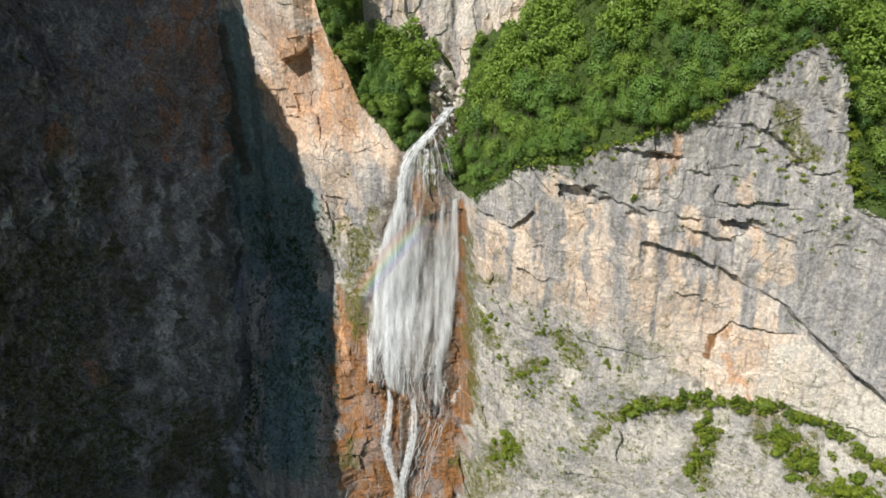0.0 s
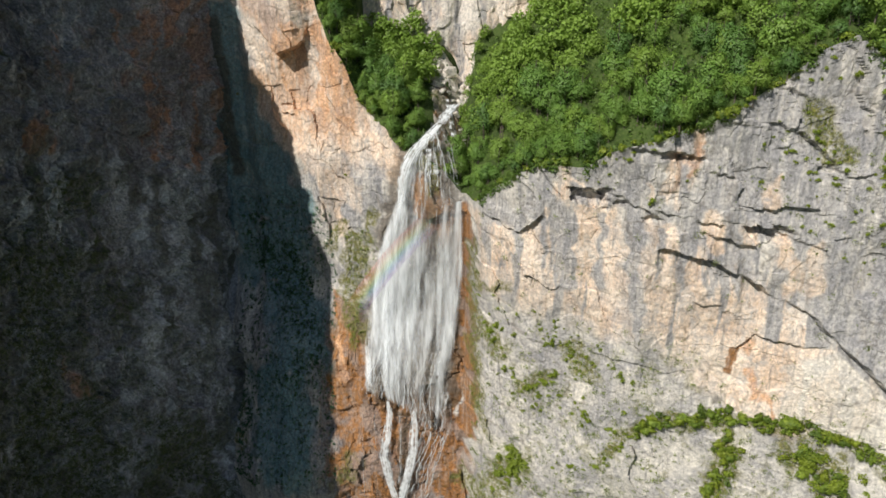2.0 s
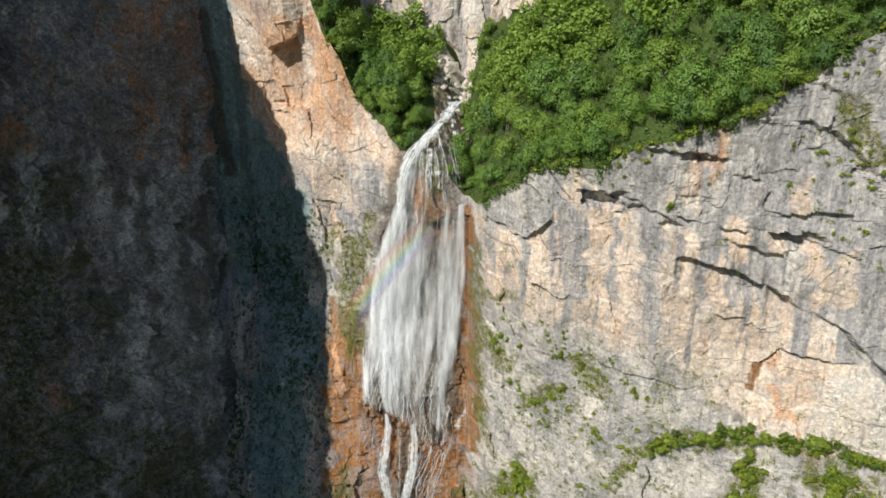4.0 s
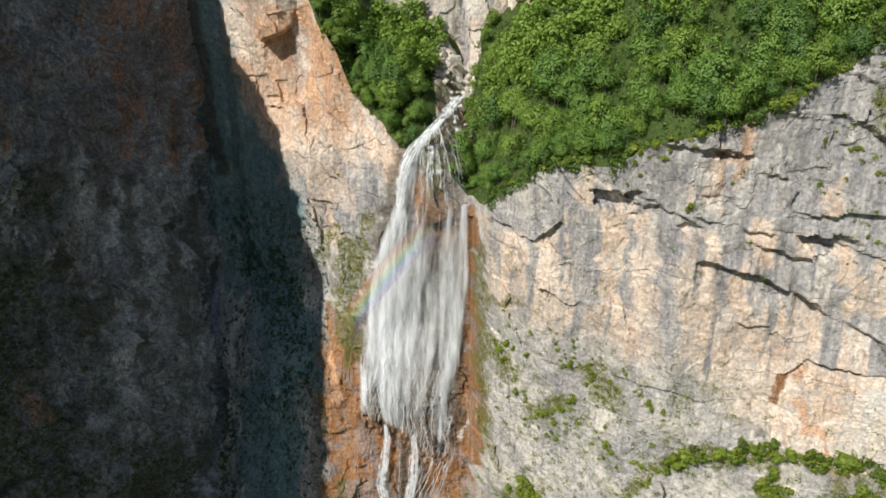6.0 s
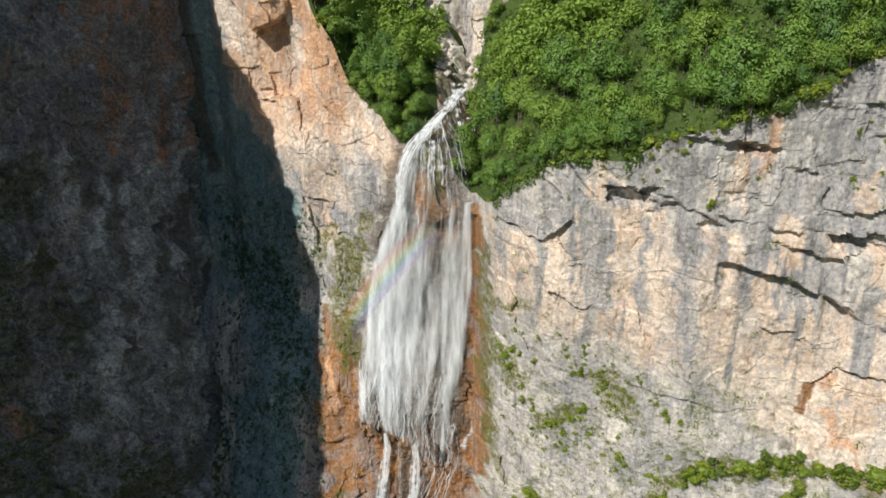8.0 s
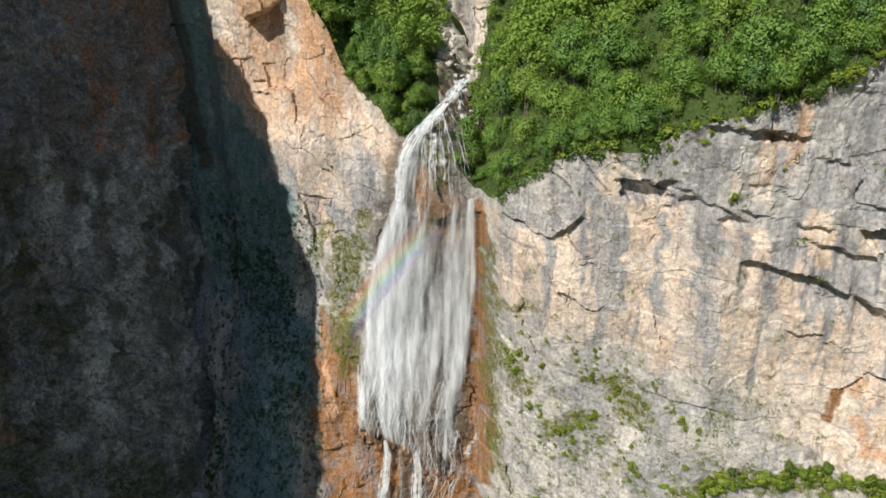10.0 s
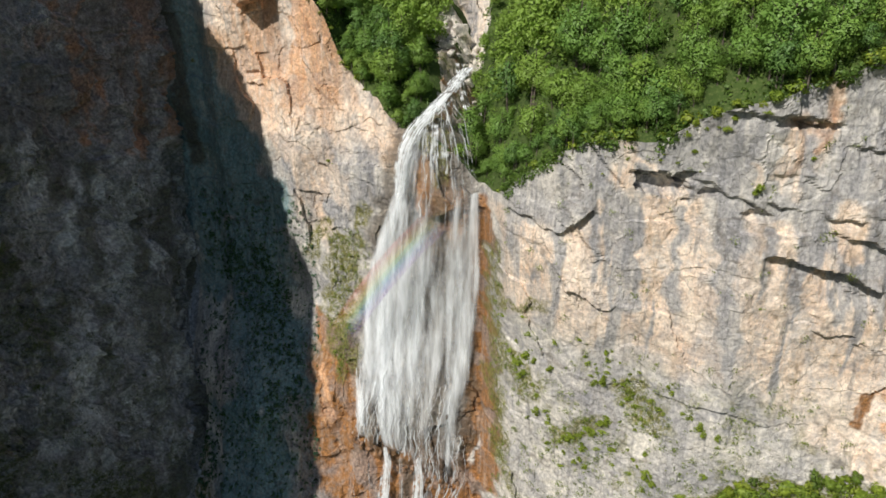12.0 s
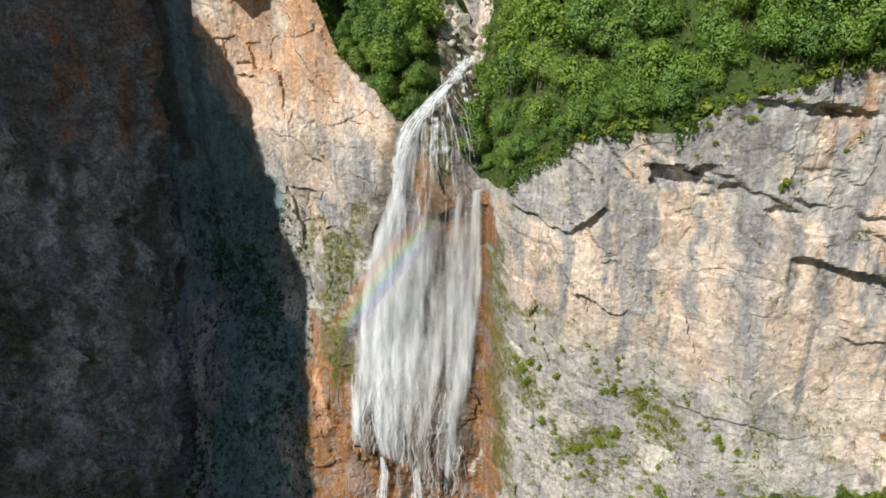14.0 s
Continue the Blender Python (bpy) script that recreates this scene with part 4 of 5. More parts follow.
def strand(points, width, seed, cover=0.75, across=9):
    """A rope of white water with a rounded front, along points (x, y, z)."""
    p = np.array(points, float)
    k = np.concatenate([[0], np.cumsum(np.linalg.norm(np.diff(p, axis=0), axis=1))])
    n = max(14, int(k[-1] / 0.5))
    s = np.linspace(0, k[-1], n)
    c = np.stack([np.interp(s, k, p[:, i]) for i in range(3)], 1)
    for i in range(3):
        c[1:-1, i] = (c[:-2, i] + 2 * c[1:-1, i] + c[2:, i]) / 4
    c[:, 0] += 0.22 * width * rough(s / 2.6, s * 0 + seed, 3, seed)
    u = np.linspace(-1, 1, across)
    w = width * (0.7 + 0.4 * rough(s / 3.5, s * 0, 3, seed + 1)) * (0.4 + 0.6 * ease(0, 1.5, s))
    x = c[:, None, 0] + 0.5 * w[:, None] * u[None, :]
    y = c[:, None, 1] - 0.12 * np.minimum(w, 1.5)[:, None] * (1 - u[None, :] ** 2) - 0.1
    z = np.repeat(c[:, None, 2], across, 1) + 0.2 * np.minimum(w, 1.5)[:, None] * (1 - u[None, :] ** 2)
    cov = cover - 0.5 * np.abs(u)[None, :] ** 2 + 0.30 * rough(s[:, None] / 2 + 0 * u, 3 * u[None, :] + 0 * s[:, None], 3, seed + 2)
    cov = cov - 0.8 * (ease(0.8, 0, s) + ease(k[-1] - 1.2, k[-1], s))[:, None]
    return mesh_of("strand", np.stack([x, y, z], -1).reshape(-1, 3), grid_faces(n, across), {"cover": cov.ravel()}, True)


# ropes that zigzag, fork and join over the rock at the foot of the veil, down to the step
STEP = np.array([(-36, 1.5), (-33, 1.0), (-23, -0.5), (-16, -6.5), (-8, -14.5), (3, -15.5)])
rng = np.random.default_rng(5)
for k in range(52):
    f0 = k / 51
    x, z = -34 + 36 * f0 + rng.uniform(-1.0, 1.0), rng.uniform(10, 30) - 6 * f0
    side, path = rng.choice([-1, 1]), []
    while z > np.interp(x, STEP[:, 0], STEP[:, 1]) - 0.4 and -36 < x < 4:
        path.append((x, float(wall_base(x, z)) - 5.4 - 0.5 * rng.random(), z))
        x, z = x + side * rng.uniform(0.1, 0.9) - 0.12, z - rng.uniform(1.0, 2.6)
        side = -side if rng.random() < 0.55 else side
    if len(path) > 3:
        part("strand", strand(path, float(rng.choice([0.3, 0.4, 0.55, 0.8])), 700 + 5 * k, rng.uniform(0.4, 0.7), 5), WATER, waterfall)


def cascade(name, rows, seed, cover, streak=3.2, blot=0.42, edge=0.7):
    """A sheet of broken white water over the rocks, rows of (x, y, z, width)."""
    p = np.array(rows, float)
    k = np.concatenate([[0], np.cumsum(np.linalg.norm(np.diff(p[:, :3], axis=0), axis=1))])
    n, m = max(24, int(k[-1] / 0.3)), 32
    s, u = np.meshgrid(np.linspace(0, k[-1], n), np.linspace(-1, 1, m), indexing="ij")
    c = [np.interp(s, k, p[:, i]) for i in range(4)]
    x = c[0] + 0.5 * c[3] * u
    bump = 0.22 * rough(s / 1.6, u * 2, 2, seed) + 0.10 * rough(s / 3, u * 5, 2, seed + 1)
    y, z = c[1] - 0.4 * bump - 0.3 * (1 - u * u), c[2] + bump * 0.6 + 0.2 * (1 - u * u)
    cov = cover + 0.6 * rough(u * 12 * np.minimum(1.0, c[3] / 4) + 0.5 * grain(s / 2, u * 2, seed), s / streak, 4, seed + 2) + blot * rough(u * 2.2, s / 1.4, 3, seed + 4) - edge * np.abs(u) ** 3 - 0.6 * (ease(0.7, 0, s) + ease(k[-1] - 1, k[-1], s))
    me = mesh_of(name, np.stack([x, y, z], -1).reshape(-1, 3), grid_faces(n, m), {"cover": cov.ravel()}, True)
    return part(name, me, WATER, waterfall)


def down(points, off=3.9):
    return [(x, float(wall_base(x, z)) - off, z, w) for x, z, w in points]


# the lower fall: two streams over the step, joining below, and thin threads beside them
cascade("lower_fall", down([(-24.5, -1.5, 1.6), (-23.8, -8, 3.2), (-24.8, -17, 4.6), (-26.2, -27, 5.2), (-24.6, -38, 4.8), (-21.8, -50, 4.6), (-20.4, -84, 5.5)]), 1301, 0.85, 14.0, 0.3, 1.1)
cascade("lower_fall", down([(-13.6, -5.5, 1.8), (-13.2, -13, 4.2), (-13.8, -25, 4.8), (-16.2, -37, 4.8), (-19.0, -50, 4.6), (-19.6, -84, 5.0)]), 1321, 0.85, 14.0, 0.3, 1.1)
cascade("lower_fall", down([(-19.2, -5, 1.2), (-19.4, -22, 2.0), (-19.8, -42, 2.4)]), 1341, 0.35, 12.0, 0.2)
rng = np.random.default_rng(23)
for k in range(15):
    x, z = -11 + 13.5 * k / 14 + rng.uniform(-0.8, 0.8), rng.uniform(-17, -11)
    side, path = rng.choice([-1, 1]), []
    while z > -72 and x > -17 - 0.06 * (z + 40):
        path.append((x, float(wall_base(x, z)) - 3.4, z))
        x, z = x + side * rng.uniform(0.1, 0.8) - rng.uniform(0.3, 0.9), z - rng.uniform(1.6, 3.2)
        side = -side if rng.random() < 0.5 else side
    if len(path) > 3:
        part("strand", strand(path, float(rng.choice([0.3, 0.45, 0.7])), 1400 + 5 * k, rng.uniform(0.45, 0.8), 5), WATER, waterfall)
for x0, x1, w in ((-30.5, -30.0, 0.35), (-36.0, -35.5, 0.3)):
    part("strand", strand([(x0 + (x1 - x0) * f, float(wall_base(x0, -8 - 60 * f)) - 3.0, -8 - 60 * f) for f in np.linspace(0, 1, 12)], w, 1480, 0.5, 5), WATER, waterfall)
# the cascade above the lip: broken sheets, then a fan of thin threads over the wet rock
def bed_path(points, lift=0.55):
    """Rows on the stream bed (x, y, width)."""
    return [(x, y, float(top_z(x, y)) + lift, w) for x, y, w in points]


cascade("cascade", bed_path([(0.5, 284, 4.0), (1.2, 276, 3.6), (3.0, 269.5, 4.2)], 0.9), 1201, 0.25, 3.0, 0.6)
cascade("cascade", [(3.6, 269, 121.0, 3.0), (1.4, 265, 119.0, 4.2), (-1.2, 260.5, 116.6, 4.4), (-2.8, 257.5, 114.4, 4.2)], 1221, 0.85, 4.0, 0.45)
cascade("cascade", [(-2.8, 257.5, 114.6, 3.6), (-6.0, 255, 111.4, 5.4), (-9.5, 253, 108.2, 6.2), (-12.5, 251.5, 105.0, 5.6), (-15.0, 250.0, 100.5, 4.6), (-16.6, 249.2, 95, 4.0), (-17.5, 248.8, 86, 3.2)], 1241, 0.85, 7.0, 0.35)
cascade("cascade", [(-2.4, 257, 113.9, 3.4), (-4.0, 254.6, 110.4, 6.0), (-5.0, 252.8, 107.2, 8.5), (-5.6, 251.0, 103.6, 9.5), (-6.0, 249.0, 96, 9.0)], 1261, 0.12, 6.0, 0.5)
# ribbons that part from the sheet and run over the dark wet rock
RIBBONS = (((-5.5, 112), (-7.6, 107), (-7.2, 102), (-8.0, 94), 1.5), ((-4.4, 112), (-5.0, 107), (-3.4, 101), (-3.2, 92), 1.2), ((-3.6, 112.5), (-2.8, 108), (-0.6, 102), (0.4, 94), 1.3),
           ((-2.6, 112), (0.2, 108), (1.6, 103), (3.4, 97), 0.9), ((-1.8, 112.5), (2.0, 107.5), (3.0, 102), (4.6, 95), 0.8), ((-6.4, 111), (-9.6, 105), (-10.2, 98), (-10.6, 90), 1.1))
for k, (a0, a1, a2, a3, wide) in enumerate(RIBBONS):
    path = [(x, float(np.interp(z, [94, 104, 113], [248.0, 250.6, 256.0])) - 0.3, z) for x, z in (a0, a1, a2, a3)]
    part("strand", strand(path, 0.75 * wide, 1501 + 9 * k, 0.5, 9), WATER, waterfall)
rng = np.random.default_rng(17)
for k in range(11):
    f = k / 10 + rng.uniform(-0.04, 0.04)
    x0, x1 = -8.5 + 9.0 * f + rng.uniform(-0.6, 0.6), -12.0 + 17.0 * f + rng.uniform(-0.9, 0.9)
    z0, z1 = 108.5 - 2.5 * f + rng.uniform(-5.0, 1.0), rng.uniform(62, 92)
    path = []
    for s in np.linspace(0, 1, 8):
        x, z = x0 + (x1 - x0) * s ** 0.7 + rng.uniform(-0.6, 0.6), z0 + (z1 - z0) * s
        lip_y = 249.6 - 2.0 * ease(3, 6, x)
        path.append((x, max(float(np.interp(z, [96, 110], [lip_y - 0.8, 254.4])), lip_y - 0.8), z))
    part("strand", strand(path, rng.uniform(0.5, 1.5), 1000 + 7 * k, rng.uniform(0.15, 0.5), 7), WATER, waterfall)


def rainbow():
    """A faint bow of colour in the spray before the veil: seven thin bands."""
    centre, radius = (114.0, -46.5), 178.0
    ob = tagged(new("rainbow"), "faint rainbow arc in the waterfall's spray", "rainbow", kind="structure")
    hues = ((0.80, 0.16, 0.10), (0.85, 0.42, 0.10), (0.85, 0.78, 0.20), (0.30, 0.72, 0.25), (0.16, 0.55, 0.75), (0.18, 0.28, 0.75), (0.36, 0.20, 0.62))
    for k, hue in enumerate(hues):
        m, t = shader("spray_colour")
        tint = node(t, "ShaderNodeBsdfDiffuse", Color=(*hue, 1))
        fade = calc(t, "MULTIPLY", given(t, "cover"), noise_at(t, 0.5, 4, 0.6, (1.0, 1.0, 0.3)))
        mix = node(t, "ShaderNodeMixShader")
        t.links.new(fade, mix.inputs[0])
        t.links.new(node(t, "ShaderNodeBsdfTransparent").outputs[0], mix.inputs[1])
        t.links.new(tint.outputs[0], mix.inputs[2])
        t.links.new(mix.outputs[0], t.nodes.new("ShaderNodeOutputMaterial").inputs["Surface"])
        a, r = np.meshgrid(np.linspace(0, 1, 60), np.linspace(0, 1, 4), indexing="ij")
        angle = radians(151.5) - radians(20) * a
        rr = radius + 1.0 - 1.2 * (k + r)
        x, z = centre[0] + rr * np.cos(angle), centre[1] + rr * np.sin(angle)
        y = np.full(x.shape, 243.0) - 0.05 * k
        cover = 0.44 * ease(0.06, 0.34, a) * ease(1, 0.6, a)
        part("colour_band", mesh_of("colour_band", np.stack([x, y, z], -1).reshape(-1, 3), grid_faces(60, 4), {"cover": cover.ravel()}, True), m, ob)


rainbow()

# ---- boulders in the stream ----
def boulder(seed, size):
    """A block worn round at its edges: a ball cut by a dozen planes."""
    rng = np.random.default_rng(int(seed * 10) + 1)
    cuts = [(Vector(rng.normal(size=3)).normalized(), rng.uniform(0.5, 0.86)) for k in range(13)]
    bm = bmesh.new()
    bmesh.ops.create_icosphere(bm, subdivisions=3, radius=1.0)
    for v in bm.verts:
        for n, d in cuts:
            over = v.co.dot(n) - d
            if over > 0:
                v.co -= n * over
        k = 1.15 + 0.08 * noise.noise(v.co * 3.1 + Vector((0, seed, 0)))
        v.co = Vector((v.co.x * size[0], v.co.y * size[1], v.co.z * size[2])) * k
    return bm


def rocks(rows):
    for k, (x, y, size) in enumerate(rows):
        ob = tagged(part("boulder", boulder(k * 3.7, (size, size * 0.85, size * 0.62)), ROCK_PALE), "pale rounded limestone boulder in the stream bed", "boulder", "boulders in the stream")
        ob.location, ob.rotation_euler = (x, y, float(top_z(x, y)) + 0.3 + 0.12 * size), (0.2 * math.sin(k), 0.25 * math.cos(2 * k), k * 1.3)


rocks([(-3.6, 290, 2.6), (1.5, 298, 3.8), (6.0, 291, 2.8), (-1.4, 285, 2.0), (4.4, 284, 2.4), (5.6, 278, 1.5), (6.4, 271, 1.8),
       (1.0, 288, 1.3), (6.4, 297, 2.2), (-4, 298, 2.4), (3.0, 288, 1.2), (-0.5, 292, 1.1), (-7.5, 295, 3.2), (-3.2, 301, 4.0), (7.5, 301, 3.4), (-8.6, 301, 3.0), (-4.6, 293, 1.2), (3.6, 294, 1.6)])


# brown blocks on the step between the two falls
def step_rocks():
    rng = np.random.default_rng(77)
    kinds = []
    for k in range(40):
        x = rng.uniform(-36, 4)
        z = -1.5 - 15 * (x + 33) / 34 - rng.uniform(0.0, 4.5)
        size = rng.uniform(0.45, 1.15)
        if k < 8:
            kinds.append(boulder(20 + 2.9 * k, (1.0, 0.9, 0.75)))
            me = bpy.data.meshes.new("block")
            kinds[k].to_mesh(me)
            kinds[k].free()
            n = len(me.vertices)
            me.attributes.new("rust", "FLOAT", "POINT").data.foreach_set("value", np.full(n, 0.9, np.float32))
            me.attributes.new("wet_and_shade", "FLOAT", "POINT").data.foreach_set("value", np.full(n, 0.35, np.float32))
            kinds[k] = me
        ob = tagged(part("block", kinds[k % 8], ROCK_SUN), "wet rust-brown rock at the foot of the veil", "rock", "rocks on the step")
        ob.matrix_basis = pose(x, float(wall_y(x, z)) - 0.25 * size, z, *rng.uniform(0, 360, 3)) @ Matrix.Scale(size, 4)


step_rocks()


# ---- leaves ----
def leaf_cards(centres, normals, size, rng):
    n = len(centres)
    t = np.cross(normals, rng.normal(size=(n, 3)))
    t /= np.linalg.norm(t, axis=1, keepdims=True) + 1e-9
    b = np.cross(normals, t)
    s = (size * rng.uniform(0.6, 1.3, n))[:, None]
    v = np.stack([centres - t * s, centres - b * s * 0.6 + normals * s * 0.22, centres + t * s, centres + b * s * 0.6 + normals * s * 0.22], 1)
    return v.reshape(-1, 3), np.arange(4 * n).reshape(n, 4)


def clumps(at, rad, density, size, rng, flat=0.82):
    """Leaves on the outside of round clumps."""
    verts, faces, round_, base = [], [], [], 0
    for c, r in zip(at, rad):
        n = max(6, int(density * r * r))
        q = rng.normal(size=(n, 3))
        q[:, 2] += 0.35
        q /= np.linalg.norm(q, axis=1, keepdims=True)
        centre = c + q * (r * rng.uniform(0.5, 1.18, n))[:, None] * np.array([1, 1, flat])
        nor = q + np.array([0, 0, 0.2]) + 0.24 * rng.normal(size=(n, 3))
        nor /= np.linalg.norm(nor, axis=1, keepdims=True)
        v, f = leaf_cards(centre, nor, size, rng)
        soft = q + 0.18 * rng.normal(size=(n, 3))
        verts.append(v), faces.append(f + base), round_.append(np.repeat(soft / np.linalg.norm(soft, axis=1, keepdims=True), 4, 0))
        base += len(v)
    return np.concatenate(verts), np.concatenate(faces), np.concatenate(round_)


def crown_mesh(name, seed, width, height, lumps, density, size, lift, material):
    rng = np.random.default_rng(seed)
    d = rng.normal(size=(lumps, 3))
    d[:, 2] = np.abs(d[:, 2]) * 1.3 - 0.7
    d /= np.linalg.norm(d, axis=1, keepdims=True)
    far = rng.uniform(0.5, 1.05, lumps)[:, None]
    at = d * far * np.array([width * 0.36, width * 0.36, height * 0.36]) + np.array([0, 0, lift + height * 0.45])
    rad = rng.uniform(0.10, 0.25, lumps) * width
    v, f, nor = clumps(at, rad, density, size, rng)
    # clumps near the outside of the crown share in its round shape
    whole = v - np.array([0, 0, lift + height * 0.4])
    nor = nor + 1.3 * whole / (np.linalg.norm(whole, axis=1, keepdims=True) + 1e-6)
    me = mesh_of(name, v, f, normals=nor / np.linalg.norm(nor, axis=1, keepdims=True))
    me.materials.append(material)
    return me


def trunk_mesh(name, seed, height, radius, forks=4):
    rng = np.random.default_rng(seed)
    verts, faces = [], []

    def limb(a, b, r0, r1, bend):
        base, n = len(verts), 5
        for k in range(n):
            f = k / (n - 1)
            c = Vector(a).lerp(Vector(b), f) + Vector((bend[0] * math.sin(f * 3), bend[1] * math.sin(f * 3), 0))
            r = r0 + (r1 - r0) * f
            for j in range(6):
                g = j * math.pi / 3
                verts.append((c.x + r * math.cos(g), c.y + r * math.sin(g), c.z))
        for k in range(n - 1):
            for j in range(6):
                faces.append((base + 6 * k + j, base + 6 * k + (j + 1) % 6, base + 6 * k + 6 + (j + 1) % 6, base + 6 * k + 6 + j))

    limb((0, 0, -0.12 * height), (0, 0, height * 0.8), radius, radius * 0.25, rng.uniform(-0.3, 0.3, 2) * radius * 2)
    for k in range(forks):
        g, h = k * 6.3 / forks + rng.uniform(0, 0.5), height * rng.uniform(0.3, 0.6)
        limb((0, 0, h), (math.cos(g) * height * 0.28, math.sin(g) * height * 0.28, h + height * 0.22), radius * 0.45, radius * 0.1, (0, 0))
    me = mesh_of(name, verts, faces, smooth=True)
    me.materials.append(BARK)
    return me


def tree(seed, width, height):
    ob = new("tree")
    part("trunk", trunk_mesh("trunk", seed, height, 0.12 + 0.02 * width), None, ob)
    part("crown", crown_mesh("crown", seed, width, height * 0.95, 32, 31, 0.25, height * 0.0, LEAF), None, ob)
    return tagged(ob, "leafy green broadleaf tree on the steep slope", "tree", "trees above the cliff")


def shrub(seed, width, height):
    ob = new("shrub")
    part("stem", trunk_mesh("stem", seed, height * 0.8, 0.05, 2), None, ob)
    part("leaves", crown_mesh("leaves", seed, width, height, 14, 84, 0.21, 0.0, LEAF_BUSH), None, ob)
    return tagged(ob, "low bright green shrub rooted in the rock", "shrub", "shrubs on the cliff")


def scatter(spacing, x0, x1, y0, y1, keep, seed):
    rng = np.random.default_rng(seed)
    out = []
    for i in range(int((x1 - x0) / spacing)):
        for j in range(int((y1 - y0) / spacing)):
            x = x0 + (i + 0.5 * (j % 2) + rng.uniform(-0.6, 0.6)) * spacing
            y = y0 + (j + rng.uniform(-0.6, 0.6)) * spacing
            if keep(x, y):
                out.append((x, y))
    return out


def wooded(x, y, gap=-0.2, top=186.0):
    rim = float(np.interp(x, RIM[:, 0], RIM[:, 1]))
    back = y - float(wall_base(x, min(rim, 130)))
    z = float(top_z(x, y))
    side = abs(x - float(np.interp(y, STREAM_Y, STREAM_X)))
    left = x < float(np.interp(y, STREAM_Y, STREAM_X))
    if back < gap or z > top or side < 5.6 + (3.0 if y < 258 else 0) + (4.2 if left and 264 < y < 289 else 0):
        return False
    if x < 0:
        return -56 < x and y < 312
    return y < 309 and z < 60 + 2.6 * x + 90


sizes = ((8.4, 12.5), (7.2, 14.0), (9.6, 12.5), (7.0, 11.0), (8.4, 15.0), (7.4, 11.5), (10.0, 14.5), (6.2, 8.5))
trees = [tree(40 + k, w, h) for k, (w, h) in enumerate(sizes)]
spots = scatter(5.0, -58, 150, 122, 314, wooded, 3)
# a closer stand west of the stream, and a closer row of young trees along the rim
spots += scatter(4.6, -56, -6, 240, 312, wooded, 6)
spots += scatter(3.4, 12, 118, 170, 250, lambda x, y: wooded(x, y, 0.6) and y - float(wall_base(x, min(float(np.interp(x, RIM[:, 0], RIM[:, 1])), 130))) < 7.5, 5)
spots.sort(key=lambda p: p[1] - float(wall_base(p[0], 100.0)))
rng = np.random.default_rng(8)
shapes = []
for ob in trees:
    data = [c for c in ob.children if c.name.startswith("crown")][0].data
    co = np.zeros(3 * len(data.vertices), np.float32)
    data.vertices.foreach_get("co", co)
    shapes.append(co.reshape(-1, 3))
far_leaves = []
for k, (x, y) in enumerate(spots):
    back = y - float(wall_base(x, min(float(np.interp(x, RIM[:, 0], RIM[:, 1])), 130)))
    spin = rng.uniform(0, 360)
    m = pose(x, y, float(top_z(x, y)) - 0.2, rng.uniform(-5, 5), rng.uniform(-5, 5), spin)
    kind = int(rng.choice([3, 5, 7])) if back < 5 else int(rng.integers(0, 8))
    scale = rng.uniform(0.5, 1.0) if back < 4 else float(rng.choice([0.65, 0.85, 1.0, 1.1, 1.35])) * rng.uniform(0.9, 1.1)
    if 0 < x < 34 and y > 274:
        scale = min(scale, 0.62)
    if k < len(trees):
        trees[k].matrix_basis = m
    elif k < 300:
        copy_thing(trees[kind], m @ Matrix.Scale(scale, 4))
    else:
        turn = np.array((m @ Matrix.Scale(scale, 4)).to_3x3())
        some = shapes[kind].reshape(-1, 4, 3)[::7]
        some = ((some - some.mean(1, keepdims=True)) * 2.2 + some.mean(1, keepdims=True)).reshape(-1, 3)
        far_leaves.append(some @ turn.T + np.array(m.translation))
far_leaves = np.concatenate(far_leaves)
tagged(part("woodland", mesh_of("woodland", far_leaves, np.arange(len(far_leaves)).reshape(-1, 4)), LEAF), "dense green broadleaf wood higher up the slope", "woodland", kind="stuff")


def undergrowth():
    """Low leaves under the trees and along the rim, beyond counting."""
    rng = np.random.default_rng(12)
    low = scatter(2.1, -58, 148, 122, 314, lambda x, y: wooded(x, y, -0.3, 190.0), 21)
    at = np.array([(x, y, float(top_z(x, y)) + 0.3) for x, y in low])
    rim_x = rng.uniform(12, 118, 620)
    hang = np.stack([rim_x, wall_y(rim_x, rim_z(rim_x)) + rng.uniform(-0.7, 2.5, 620), rim_z(rim_x) + rng.uniform(-2.4, 1.4, 620)], 1)
    bunch = ease(-0.1, 0.4, grain(rim_x / 5, rim_x * 0, 871))
    at = np.concatenate([at, hang[bunch > 0.3]])
    v, f, nor = clumps(at, rng.uniform(0.8, 1.7, len(at)), 15, 0.38, rng, 0.9)
    tagged(part("undergrowth", mesh_of("undergrowth", v, f, normals=nor), LEAF_UNDER), "dense green undergrowth below the trees", "undergrowth", kind="stuff")


undergrowth()

